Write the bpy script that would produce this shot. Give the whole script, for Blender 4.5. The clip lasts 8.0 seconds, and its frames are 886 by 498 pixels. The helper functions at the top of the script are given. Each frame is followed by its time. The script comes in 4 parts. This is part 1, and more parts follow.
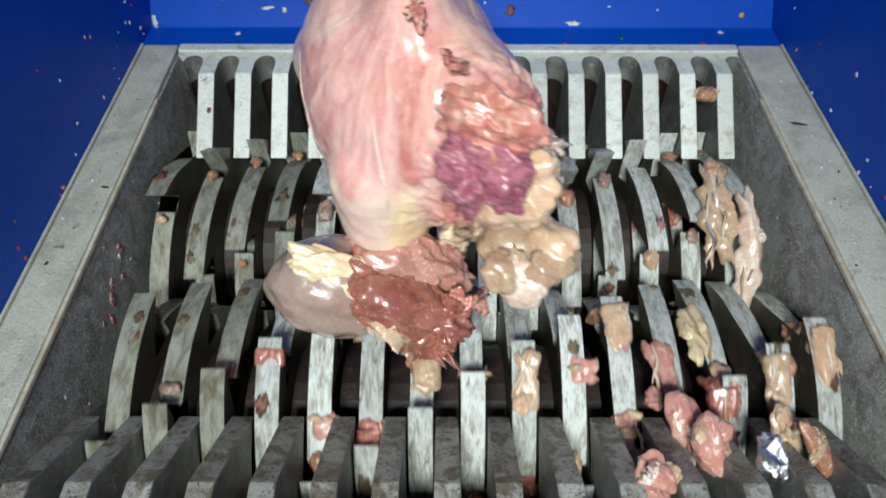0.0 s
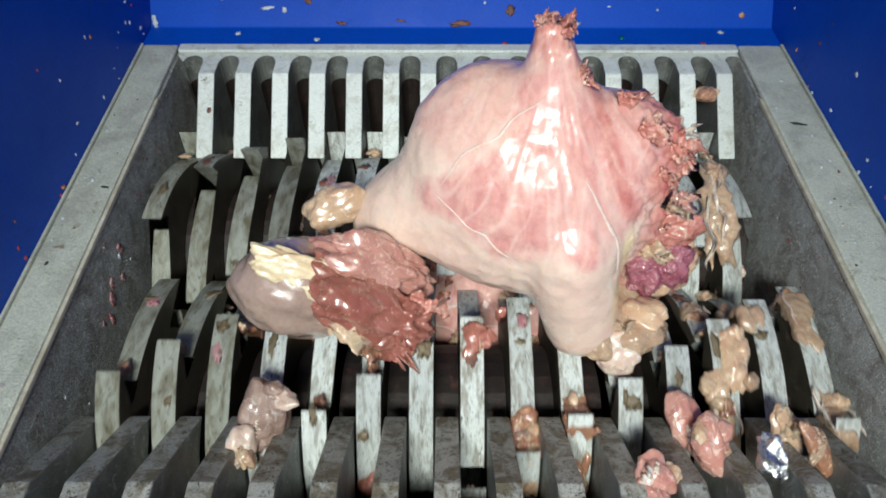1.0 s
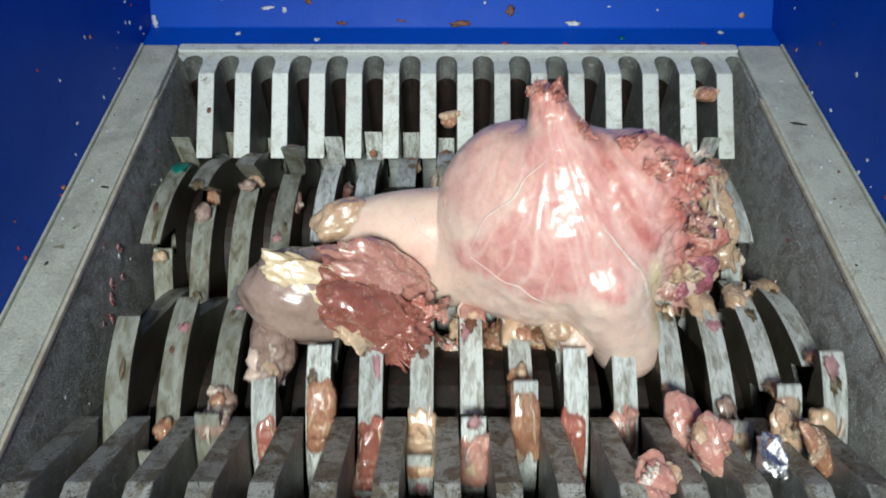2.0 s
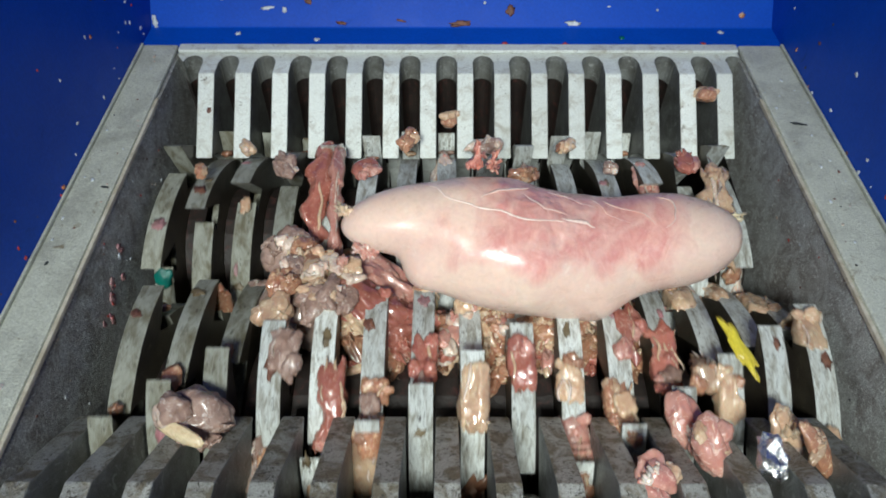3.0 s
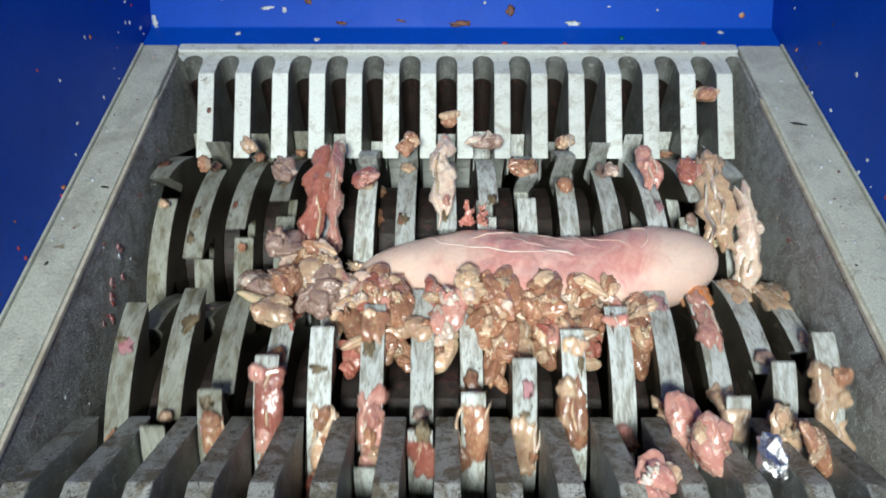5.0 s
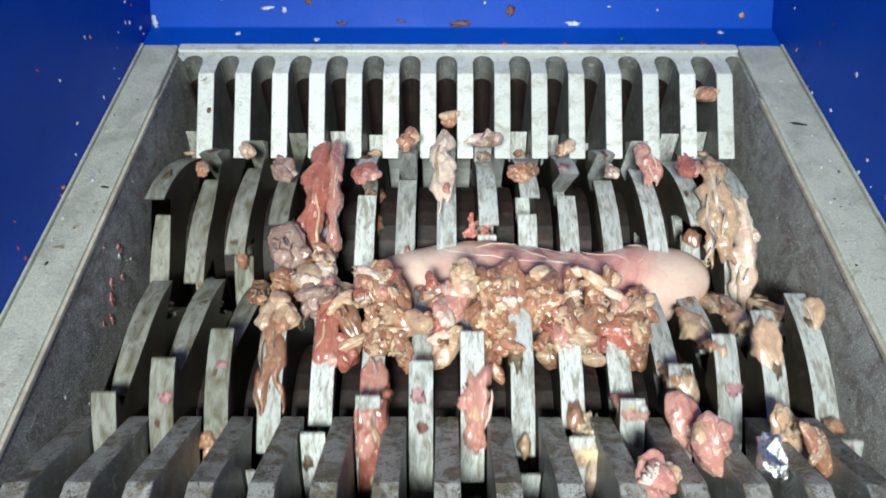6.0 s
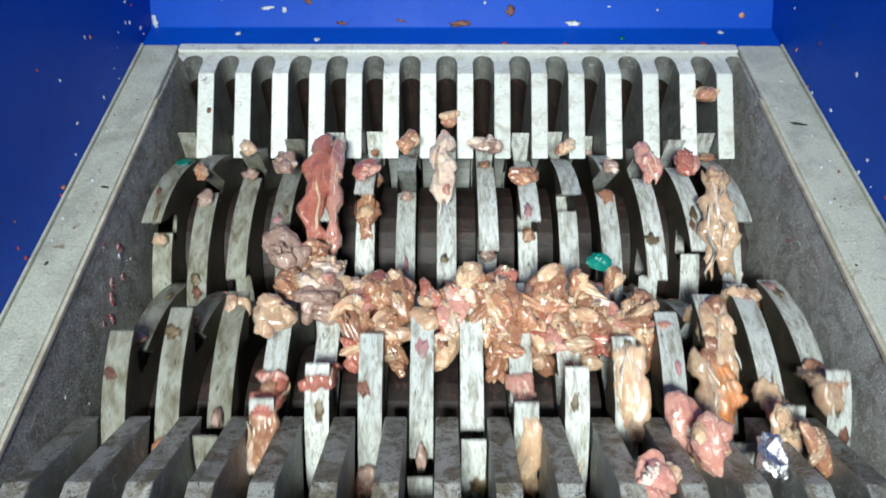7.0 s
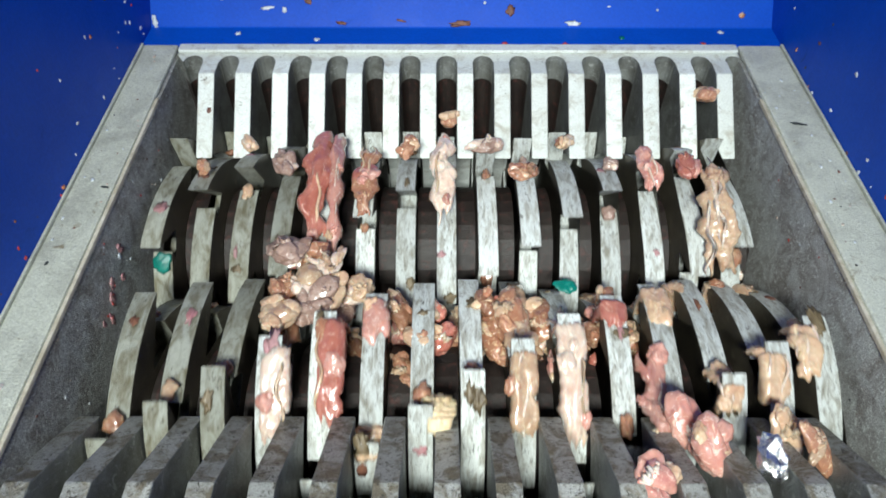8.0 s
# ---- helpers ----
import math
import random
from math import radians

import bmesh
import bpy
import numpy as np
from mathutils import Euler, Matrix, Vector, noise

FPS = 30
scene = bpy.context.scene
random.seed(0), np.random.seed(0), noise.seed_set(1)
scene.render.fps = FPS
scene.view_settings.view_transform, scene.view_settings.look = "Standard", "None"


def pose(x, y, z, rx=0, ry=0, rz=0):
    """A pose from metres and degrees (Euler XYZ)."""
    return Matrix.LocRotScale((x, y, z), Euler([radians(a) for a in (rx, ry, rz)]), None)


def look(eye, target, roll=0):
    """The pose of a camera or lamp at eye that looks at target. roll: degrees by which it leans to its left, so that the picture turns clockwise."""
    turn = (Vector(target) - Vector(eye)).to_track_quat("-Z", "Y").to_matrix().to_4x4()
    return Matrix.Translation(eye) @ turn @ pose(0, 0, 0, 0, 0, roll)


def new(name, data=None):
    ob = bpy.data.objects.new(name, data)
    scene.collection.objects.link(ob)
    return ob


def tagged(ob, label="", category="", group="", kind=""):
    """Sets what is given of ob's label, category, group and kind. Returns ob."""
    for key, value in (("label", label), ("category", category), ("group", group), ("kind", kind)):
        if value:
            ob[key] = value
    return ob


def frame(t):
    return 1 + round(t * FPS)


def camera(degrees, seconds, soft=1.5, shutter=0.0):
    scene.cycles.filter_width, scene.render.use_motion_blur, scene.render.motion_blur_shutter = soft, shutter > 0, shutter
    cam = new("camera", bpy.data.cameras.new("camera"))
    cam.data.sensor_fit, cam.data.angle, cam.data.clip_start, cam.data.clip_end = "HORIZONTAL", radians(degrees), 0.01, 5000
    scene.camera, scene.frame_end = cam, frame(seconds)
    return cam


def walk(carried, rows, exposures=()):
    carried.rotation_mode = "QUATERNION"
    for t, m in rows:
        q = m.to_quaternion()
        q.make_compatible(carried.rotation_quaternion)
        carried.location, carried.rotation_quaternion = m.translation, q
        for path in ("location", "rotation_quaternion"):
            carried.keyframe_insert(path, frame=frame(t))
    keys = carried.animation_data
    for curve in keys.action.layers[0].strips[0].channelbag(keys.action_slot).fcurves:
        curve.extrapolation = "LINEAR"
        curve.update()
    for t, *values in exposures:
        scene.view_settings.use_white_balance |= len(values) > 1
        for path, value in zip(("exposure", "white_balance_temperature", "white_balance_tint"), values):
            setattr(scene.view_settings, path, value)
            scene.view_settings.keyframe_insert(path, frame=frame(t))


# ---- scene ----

P = 0.025            # pitch of the cutting discs along a shaft
SECONDS = 8.0

# ---- camera ----
cam = camera(66.3, SECONDS, soft=1.8, shutter=0.5)
EYE = pose(-0.56 * P, -9.90 * P, 10.84 * P, 90 - 49.4, 0, 0.15)
walk(cam, [(0.0, EYE), (SECONDS, EYE)], exposures=[(0.0, -0.39), (0.5, -0.35), (1.0, -0.45), (1.5, -0.52), (3.5, -0.50), (4.5, -0.32), (6.0, -0.05), (SECONDS, 0.06)])

# ---- light ----
world = bpy.data.worlds.new("room_air")
scene.world = world
world.use_nodes = True
world.node_tree.nodes["Background"].inputs["Color"].default_value = (0.95, 1.0, 0.92, 1)
world.node_tree.nodes["Background"].inputs["Strength"].default_value = 0.045


def area_lamp(name, eye, target, size, size_y, watts, color):
    data = bpy.data.lights.new(name, "AREA")
    data.shape, data.size, data.size_y, data.energy, data.color = "RECTANGLE", size, size_y, watts, color
    ob = new(name, data)
    ob.matrix_world = look(eye, target)
    return ob


work_lamp = area_lamp("work_lamp", (-0.075, -0.74, 0.72), (0.0, 0.02, 0.0), 0.22, 0.16, 2.08, (0.93, 1.0, 0.955))
work_lamp.data.spread = radians(60)
# Unseen overhead fill, added to set how bright the shaded parts are.
area_lamp("overhead_fill_lamp", (0.1, 0.75, 1.9), (0.0, 0.0, 0.0), 1.2, 0.12, 1.6, (0.96, 1.0, 0.96))


# ---- materials ----
def material(name, base, dark, rough, metal=0.0, scale=60.0, fine=600.0, bump=0.15, amount=0.5, sharp=0.12, third=None, third_amount=0.4,
             subsurface=0.0, coat=0.0, vary=0.0, rough_vary=0.15, stretch=(1, 1, 1), level=0.5, speck=0.14, coat_rough=0.16, swirl=0.6):
    """Two colours mixed by coarse patches, a third by fine specks, relief at two scales."""
    m = bpy.data.materials.new(name)
    m.use_nodes = True
    nt = m.node_tree
    b = nt.nodes["Principled BSDF"]

    def node(kind, **inputs):
        n = nt.nodes.new(kind)
        for key, value in inputs.items():
            n.inputs[key.replace("_", " ")].default_value = value
        return n
    tc = nt.nodes.new("ShaderNodeTexCoord")
    info = nt.nodes.new("ShaderNodeObjectInfo")
    shift = nt.nodes.new("ShaderNodeVectorMath")
    shift.operation = "MULTIPLY_ADD"
    nt.links.new(info.outputs["Random"], shift.inputs[0])
    shift.inputs[1].default_value = (3.1, 1.7, 2.3)
    mapping = nt.nodes.new("ShaderNodeMapping")
    mapping.inputs["Scale"].default_value = stretch
    nt.links.new(tc.outputs["Object"], mapping.inputs["Vector"])
    nt.links.new(mapping.outputs["Vector"], shift.inputs[2])
    b.inputs["Specular IOR Level"].default_value = level
    n1 = node("ShaderNodeTexNoise", Scale=scale, Detail=7.0, Roughness=0.65, Distortion=swirl)
    n2 = node("ShaderNodeTexNoise", Scale=fine, Detail=4.0, Roughness=0.7)
    n3 = node("ShaderNodeTexNoise", Scale=scale * 3.1, Detail=5.0, Roughness=0.7, Distortion=2 * swirl)
    for n in (n1, n2, n3):
        nt.links.new(shift.outputs[0], n.inputs["Vector"])
    r1 = node("ShaderNodeMapRange", From_Min=1 - amount - sharp, From_Max=1 - amount + sharp)
    nt.links.new(n1.outputs["Fac"], r1.inputs["Value"])
    mix = nt.nodes.new("ShaderNodeMix")
    mix.data_type = "RGBA"
    mix.inputs["A"].default_value = (*base, 1)
    mix.inputs["B"].default_value = (*dark, 1)
    nt.links.new(r1.outputs["Result"], mix.inputs["Factor"])
    out = mix.outputs["Result"]
    if third:
        r3 = node("ShaderNodeMapRange", From_Min=1 - third_amount - 0.06, From_Max=1 - third_amount + 0.06)
        nt.links.new(n3.outputs["Fac"], r3.inputs["Value"])
        mix3 = nt.nodes.new("ShaderNodeMix")
        mix3.data_type = "RGBA"
        mix3.inputs["B"].default_value = (*third, 1)
        nt.links.new(out, mix3.inputs["A"])
        nt.links.new(r3.outputs["Result"], mix3.inputs["Factor"])
        out = mix3.outputs["Result"]
    hsv = nt.nodes.new("ShaderNodeHueSaturation")
    vr = node("ShaderNodeMapRange", To_Min=1 - vary - 0.06, To_Max=1 + vary + 0.06)
    fr = node("ShaderNodeMapRange", From_Min=0.25, From_Max=0.75, To_Min=1 - speck, To_Max=1 + speck)
    mul = nt.nodes.new("ShaderNodeMath")
    mul.operation = "MULTIPLY"
    nt.links.new(info.outputs["Random"], vr.inputs["Value"])
    nt.links.new(n2.outputs["Fac"], fr.inputs["Value"])
    nt.links.new(vr.outputs["Result"], mul.inputs[0])
    nt.links.new(fr.outputs["Result"], mul.inputs[1])
    nt.links.new(mul.outputs[0], hsv.inputs["Value"])
    nt.links.new(out, hsv.inputs["Color"])
    nt.links.new(hsv.outputs["Color"], b.inputs["Base Color"])
    rr = node("ShaderNodeMapRange", To_Min=max(0.05, rough - rough_vary), To_Max=min(1.0, rough + rough_vary))
    nt.links.new(n3.outputs["Fac"], rr.inputs["Value"])
    nt.links.new(rr.outputs["Result"], b.inputs["Roughness"])
    b.inputs["Metallic"].default_value = metal
    if subsurface:
        b.inputs["Subsurface Weight"].default_value = subsurface
        b.inputs["Subsurface Radius"].default_value = (0.004, 0.0026, 0.0018)
        b.inputs["Subsurface Scale"].default_value = 0.7
    b.inputs["Coat Weight"].default_value = coat
    b.inputs["Coat Roughness"].default_value = coat_rough
    add = nt.nodes.new("ShaderNodeMath")
    add.operation = "ADD"
    nt.links.new(n3.outputs["Fac"], add.inputs[0])
    nt.links.new(n2.outputs["Fac"], add.inputs[1])
    bp = node("ShaderNodeBump", Strength=bump, Distance=0.0015)
    nt.links.new(add.outputs[0], bp.inputs["Height"])
    nt.links.new(bp.outputs["Normal"], b.inputs["Normal"])
    return m


STEEL = material("worn_steel", (0.77, 0.81, 0.78), (0.36, 0.345, 0.285), 0.36, 0.16, 115, 1400, 0.6, 0.45, 0.10, (0.05, 0.045, 0.035), 0.385, vary=0.15, stretch=(2.6, 0.7, 0.7), swirl=0.6, speck=0.22)
OLIVE = material("grimy_steel", (0.47, 0.485, 0.42), (0.19, 0.17, 0.105), 0.40, 0.25, 80, 1400, 0.6, 0.47, 0.12, (0.06, 0.05, 0.035), 0.37, vary=0.16, stretch=(2.0, 0.8, 0.8), swirl=0.6, speck=0.25)
# Near fingers: mottled grime, plus darkening painted in for facing away from the lamp.
SHADED_FINGER = material("shaded_grimy_finger_steel", (0.43, 0.435, 0.40), (0.19, 0.165, 0.115), 0.34, 0.36, 90, 1200, 0.7, 0.48, 0.08, (0.055, 0.045, 0.03), 0.405, vary=0.12, swirl=0.9, speck=0.3)
# Disc sides: brown grime, darkened further to put gap shade into the colour.
SHADED_GRIME = material("shaded_grimy_disc_side", (0.115, 0.10, 0.07), (0.045, 0.038, 0.03), 0.40, 0.2, 50, 700, 0.4, 0.5, 0.2, (0.22, 0.20, 0.14), 0.36)
FINGER = material("finger_steel", (0.78, 0.82, 0.78), (0.48, 0.46, 0.39), 0.36, 0.14, 90, 1200, 0.5, 0.38, 0.12, (0.13, 0.11, 0.08), 0.33, vary=0.10, swirl=0.6, speck=0.22)
# Darker copy of the finger steel, with the shade of upright faces in it.
FLANK = material("shaded_finger_flank", (0.27, 0.285, 0.275), (0.14, 0.14, 0.125), 0.45, 0.3, 60, 800, 0.5, 0.5, 0.15, (0.42, 0.44, 0.42), 0.38)
# Glitter of the rough casting is put into the colour as pale specks.
CAST = material("cast_plate", (0.56, 0.575, 0.555), (0.31, 0.285, 0.26), 0.36, 0.35, 70, 1300, 1.0, 0.47, 0.10, (0.80, 0.84, 0.81), 0.41, speck=0.9, swirl=1.0, rough_vary=0.22)
RIM = material("rim_paint", (0.62, 0.64, 0.54), (0.46, 0.47, 0.40), 0.34, 0.15, 35, 800, 0.5, 0.45, 0.09, (0.28, 0.24, 0.16), 0.33, speck=0.25)
BLUE = material("blue_paint", (0.0, 0.072, 0.50), (0.0, 0.052, 0.40), 0.5, 0.0, 10, 500, 0.08, 0.45, 0.25, (0.0, 0.040, 0.26), 0.29, level=0.22)
# Near-black with reddish specks: shade between discs and down the slots, as colour.
DARK = material("gap_shade_black", (0.022, 0.016, 0.013), (0.013, 0.008, 0.007), 0.55, 0.0, 50, 500, 0.3, third=(0.06, 0.022, 0.018), third_amount=0.4)
SEAM = material("sealant", (0.66, 0.62, 0.52), (0.45, 0.40, 0.30), 0.5, 0.0, 80)
FOIL = material("crumpled_foil", (0.85, 0.86, 0.87), (0.55, 0.55, 0.53), 0.2, 0.95, 90, 500, 0.4)
ORANGE = material("orange_scrap", (0.75, 0.22, 0.03), (0.60, 0.30, 0.16), 0.3, 0, 60, 400, 0.3, 0.5, 0.1, (0.7, 0.5, 0.38), 0.4, 0.2, 0.4)
WHITE = material("white_tissue", (0.74, 0.60, 0.49), (0.60, 0.35, 0.28), 0.24, 0, 75, 420, 0.14, 0.42, 0.20, (0.82, 0.74, 0.65), 0.42, 0.5, 1.0, 0.10, coat_rough=0.06, swirl=0.8, speck=0.08)
GREY = material("grey_offal", (0.40, 0.27, 0.22), (0.22, 0.13, 0.10), 0.25, 0, 70, 420, 0.5, 0.45, 0.15, (0.60, 0.52, 0.47), 0.38, 0.2, 0.5)
YELLOW = material("yellow_film", (0.72, 0.60, 0.06), (0.55, 0.42, 0.05), 0.25, 0, 60, 400, 0.2, coat=0.4)
GREEN = material("green_plastic", (0.0, 0.19, 0.15), (0.0, 0.12, 0.10), 0.35, 0, 60, 400, 0.2)
CHIP = material("pale_chip", (0.72, 0.76, 0.80), (0.5, 0.55, 0.6), 0.5, 0, 200)
RUST = material("rusty_smear", (0.22, 0.09, 0.05), (0.12, 0.05, 0.04), 0.6, 0, 200)
SCARLET = material("red_speck", (0.75, 0.07, 0.04), (0.5, 0.05, 0.04), 0.4, 0, 200)
BLACK = material("dark_smear", (0.035, 0.045, 0.04), (0.02, 0.02, 0.02), 0.5, 0, 200)
PLASTER = material("plaster", (0.80, 0.80, 0.77), (0.74, 0.74, 0.71), 0.8, 0, 3, 90, 0.2)
CONCRETE = material("concrete", (0.42, 0.41, 0.39), (0.33, 0.32, 0.30), 0.8, 0, 4, 120, 0.3)
SMEAR = material("pink_smear", (0.46, 0.20, 0.22), (0.36, 0.22, 0.22), 0.4, 0, 150, 500, 0.3)
STAIN = material("brown_stain", (0.20, 0.15, 0.085), (0.11, 0.08, 0.045), 0.35, 0, 120, 500, 0.3)


def flesh(name):
    """Pale muscle; the mesh's tint (r, g, b) turns it to pink membrane, torn red flesh and yellow fat, its alpha to white strands."""
    m = material(name, (0.79, 0.61, 0.50), (0.72, 0.49, 0.415), 0.30, 0, 22, 420, 0.10, 0.47, 0.2, (0.81, 0.66, 0.57), 0.36, 0.4, 0.45, level=0.4, speck=0.06, coat_rough=0.26)
    nt = m.node_tree
    hsv = [n for n in nt.nodes if n.type == "HUE_SAT"][0]
    out = hsv.inputs["Color"].links[0].from_socket
    tint = nt.nodes.new("ShaderNodeAttribute")
    tint.attribute_name = "tint"
    split = nt.nodes.new("ShaderNodeSeparateColor")
    nt.links.new(tint.outputs["Color"], split.inputs["Color"])
    tc = nt.nodes.new("ShaderNodeTexCoord")
    mapping = nt.nodes.new("ShaderNodeMapping")
    mapping.inputs["Scale"].default_value = (1.5, 1.0, 0.6)
    nt.links.new(tc.outputs["Object"], mapping.inputs["Vector"])
    for channel, scale, one, two in (("Red", 75, (0.74, 0.43, 0.37), (0.62, 0.27, 0.245)), ("Green", 130, (0.64, 0.27, 0.21), (0.44, 0.09, 0.08)), ("Blue", 90, (0.86, 0.72, 0.42), (0.82, 0.60, 0.34))):
        n = nt.nodes.new("ShaderNodeTexNoise")
        n.inputs["Scale"].default_value, n.inputs["Detail"].default_value, n.inputs["Roughness"].default_value = scale, 7.0, 0.68
        n.inputs["Distortion"].default_value = 0.8
        nt.links.new(mapping.outputs["Vector"], n.inputs["Vector"])
        ramp = nt.nodes.new("ShaderNodeMapRange")
        ramp.inputs["From Min"].default_value, ramp.inputs["From Max"].default_value = 0.36, 0.64
        nt.links.new(n.outputs["Fac"], ramp.inputs["Value"])
        tone = nt.nodes.new("ShaderNodeMix")
        tone.data_type = "RGBA"
        tone.inputs["A"].default_value, tone.inputs["B"].default_value = (*one, 1), (*two, 1)
        nt.links.new(ramp.outputs["Result"], tone.inputs["Factor"])
        # the border frays with the grain
        fray = nt.nodes.new("ShaderNodeMath")
        fray.operation = "MULTIPLY_ADD"
        fray.inputs[1].default_value = 0.7
        nt.links.new(n.outputs["Fac"], fray.inputs[0])
        nt.links.new(split.outputs[channel], fray.inputs[2])
        edge = nt.nodes.new("ShaderNodeMapRange")
        edge.inputs["From Min"].default_value, edge.inputs["From Max"].default_value = 0.50, 1.28
        nt.links.new(fray.outputs[0], edge.inputs["Value"])
        mix = nt.nodes.new("ShaderNodeMix")
        mix.data_type = "RGBA"
        nt.links.new(edge.outputs["Result"], mix.inputs["Factor"])
        nt.links.new(out, mix.inputs["A"])
        nt.links.new(tone.outputs["Result"], mix.inputs["B"])
        out = mix.outputs["Result"]
    strand = nt.nodes.new("ShaderNodeMix")
    strand.data_type = "RGBA"
    strand.inputs["B"].default_value = (0.84, 0.70, 0.61, 1)
    nt.links.new(tint.outputs["Alpha"], strand.inputs["Factor"])
    nt.links.new(out, strand.inputs["A"])
    nt.links.new(strand.outputs["Result"], hsv.inputs["Color"])
    return m


BREAST = flesh("raw_breast")
FASCIA = material("white_fascia", (0.84, 0.70, 0.62), (0.80, 0.58, 0.50), 0.3, 0, 120, 500, 0.3, coat=0.6)
RAGGED = material("ragged_red_flesh", (0.62, 0.28, 0.22), (0.50, 0.15, 0.115), 0.28, 0, 60, 300, 0.5, 0.50, 0.2, (0.74, 0.50, 0.40), 0.42, 0.25, 0.8, stretch=(1.4, 1.2, 0.7), coat_rough=0.14, swirl=0.2)
PINK = material("pink_muscle", (0.62, 0.34, 0.28), (0.48, 0.18, 0.145), 0.24, 0, 75, 420, 0.14, 0.47, 0.20, (0.74, 0.55, 0.45), 0.40, 0.5, 1.0, 0.14, coat_rough=0.06, swirl=0.8, speck=0.08)
RED = material("red_meat", (0.48, 0.19, 0.145), (0.32, 0.09, 0.065), 0.24, 0, 75, 420, 0.14, 0.48, 0.20, (0.62, 0.37, 0.28), 0.38, 0.5, 1.0, 0.16, coat_rough=0.06, swirl=0.8, speck=0.08)
BROWN = material("brown_mince", (0.44, 0.235, 0.145), (0.29, 0.115, 0.07), 0.24, 0, 75, 420, 0.14, 0.48, 0.20, (0.64, 0.46, 0.29), 0.40, 0.5, 1.0, 0.20, coat_rough=0.06, swirl=0.8, speck=0.08)
PALE = material("pale_tissue", (0.63, 0.455, 0.305), (0.48, 0.27, 0.18), 0.24, 0, 75, 420, 0.14, 0.45, 0.20, (0.74, 0.61, 0.43), 0.40, 0.5, 1.0, 0.16, coat_rough=0.06, swirl=0.8, speck=0.08)
FAT = material("yellow_fat", (0.80, 0.66, 0.43), (0.66, 0.45, 0.27), 0.28, 0, 80, 420, 0.3, 0.42, 0.2, None, 0.4, 0.3, 0.4)
SKIN = material("grey_skin", (0.44, 0.32, 0.26), (0.33, 0.21, 0.175), 0.20, 0, 30, 420, 0.15, 0.45, 0.25, None, 0.4, 0.3, 1.0, coat_rough=0.08)
PURPLE = material("purple_offal", (0.46, 0.16, 0.20), (0.30, 0.06, 0.10), 0.25, 0, 110, 600, 0.6, 0.5, 0.2, (0.66, 0.42, 0.42), 0.40, 0.3, 0.6)


# ---- helpers ----
def part(name, bm, mat, parent=None, label="", smooth=False):
    """Links a bmesh as one mesh object, under a thing or part if one is given."""
    me = bpy.data.meshes.new(name)
    bmesh.ops.recalc_face_normals(bm, faces=bm.faces)
    bm.to_mesh(me)
    bm.free()
    for f in me.polygons:
        f.use_smooth = smooth
    me.materials.append(mat)
    ob = new(name, me)
    ob.parent = parent
    return tagged(ob, label)


def bevel_sharp(bm, width, segments=2, degrees=30):
    bmesh.ops.recalc_face_normals(bm, faces=bm.faces)
    edges = [e for e in bm.edges if len(e.link_faces) == 2 and e.calc_face_angle(0) > radians(degrees)]
    bmesh.ops.bevel(bm, geom=edges, offset=width, segments=segments, affect="EDGES", profile=0.6, clamp_overlap=True)


def box(x0, x1, y0, y1, z0, z1, bevel=0.0):
    bm = bmesh.new()
    bmesh.ops.create_cube(bm, size=1, matrix=Matrix.Translation(((x0 + x1) / 2, (y0 + y1) / 2, (z0 + z1) / 2)) @ Matrix.Diagonal((x1 - x0, y1 - y0, z1 - z0, 1)))
    if bevel:
        bevel_sharp(bm, bevel)
    return bm


def prism(outline, axis, a, b):
    """An outline of (u, v) pairs drawn out from a to b along x (u, v = y, z) or z (u, v = x, y)."""
    bm = bmesh.new()
    place = (lambda u, v, w: (w, u, v)) if axis == "x" else (lambda u, v, w: (u, v, w))
    lo = [bm.verts.new(place(u, v, a)) for u, v in outline]
    hi = [bm.verts.new(place(u, v, b)) for u, v in outline]
    bm.faces.new(lo)
    bm.faces.new(hi)
    n = len(outline)
    for i in range(n):
        bm.faces.new((lo[i], lo[(i + 1) % n], hi[(i + 1) % n], hi[i]))
    return bm


def lump(sx, sy, sz, seed, rough=0.25, freq=1.6, detail=3, fine=0.06, power=2.0):
    """An uneven lump of tissue with half axes sx, sy, sz."""
    bm = bmesh.new()
    bmesh.ops.create_icosphere(bm, subdivisions=detail, radius=1)
    off = Vector((seed * 3.17, seed * 1.71, seed * 2.39))
    for v in bm.verts:
        d = v.co.normalized()
        k = (abs(d.x) ** power + abs(d.y) ** power + abs(d.z) ** power) ** (-1 / power)
        crease = max(0.0, 1 - 5 * abs(noise.noise(d * freq * 1.9 + off * 1.3))) * rough
        r = k * (1 - 0.14 * crease + rough * noise.noise(d * freq + off) + rough * 0.5 * noise.noise(d * freq * 2.3 + off * 2) + fine * noise.noise(d * freq * 6 + off * 3))
        v.co = Vector((d.x * sx * r, d.y * sy * r, d.z * sz * r))
    return bm


# ---- setting: the cutting chamber ----
LEDGE, SLOT, RIM_Y, FLANGE = 5.62 * P, 6.48 * P, 6.89 * P, 7.82 * P
LEFT, RIGHT, RIM_LEFT, RIM_RIGHT = -7.99 * P, 7.62 * P, -9.07 * P, 8.92 * P
AXIS_Y, AXIS_Z, TIP = 2.64 * P, -3.84 * P, 3.33 * P
ROOT, HUB = 2.58 * P, 1.78 * P
NEAR_RATE, FAR_RATE = 82.6, 70.3
NEAR = [float(k) for k in range(-7, 8)]
FAR = [k - 0.5 for k in range(-7, 8)]


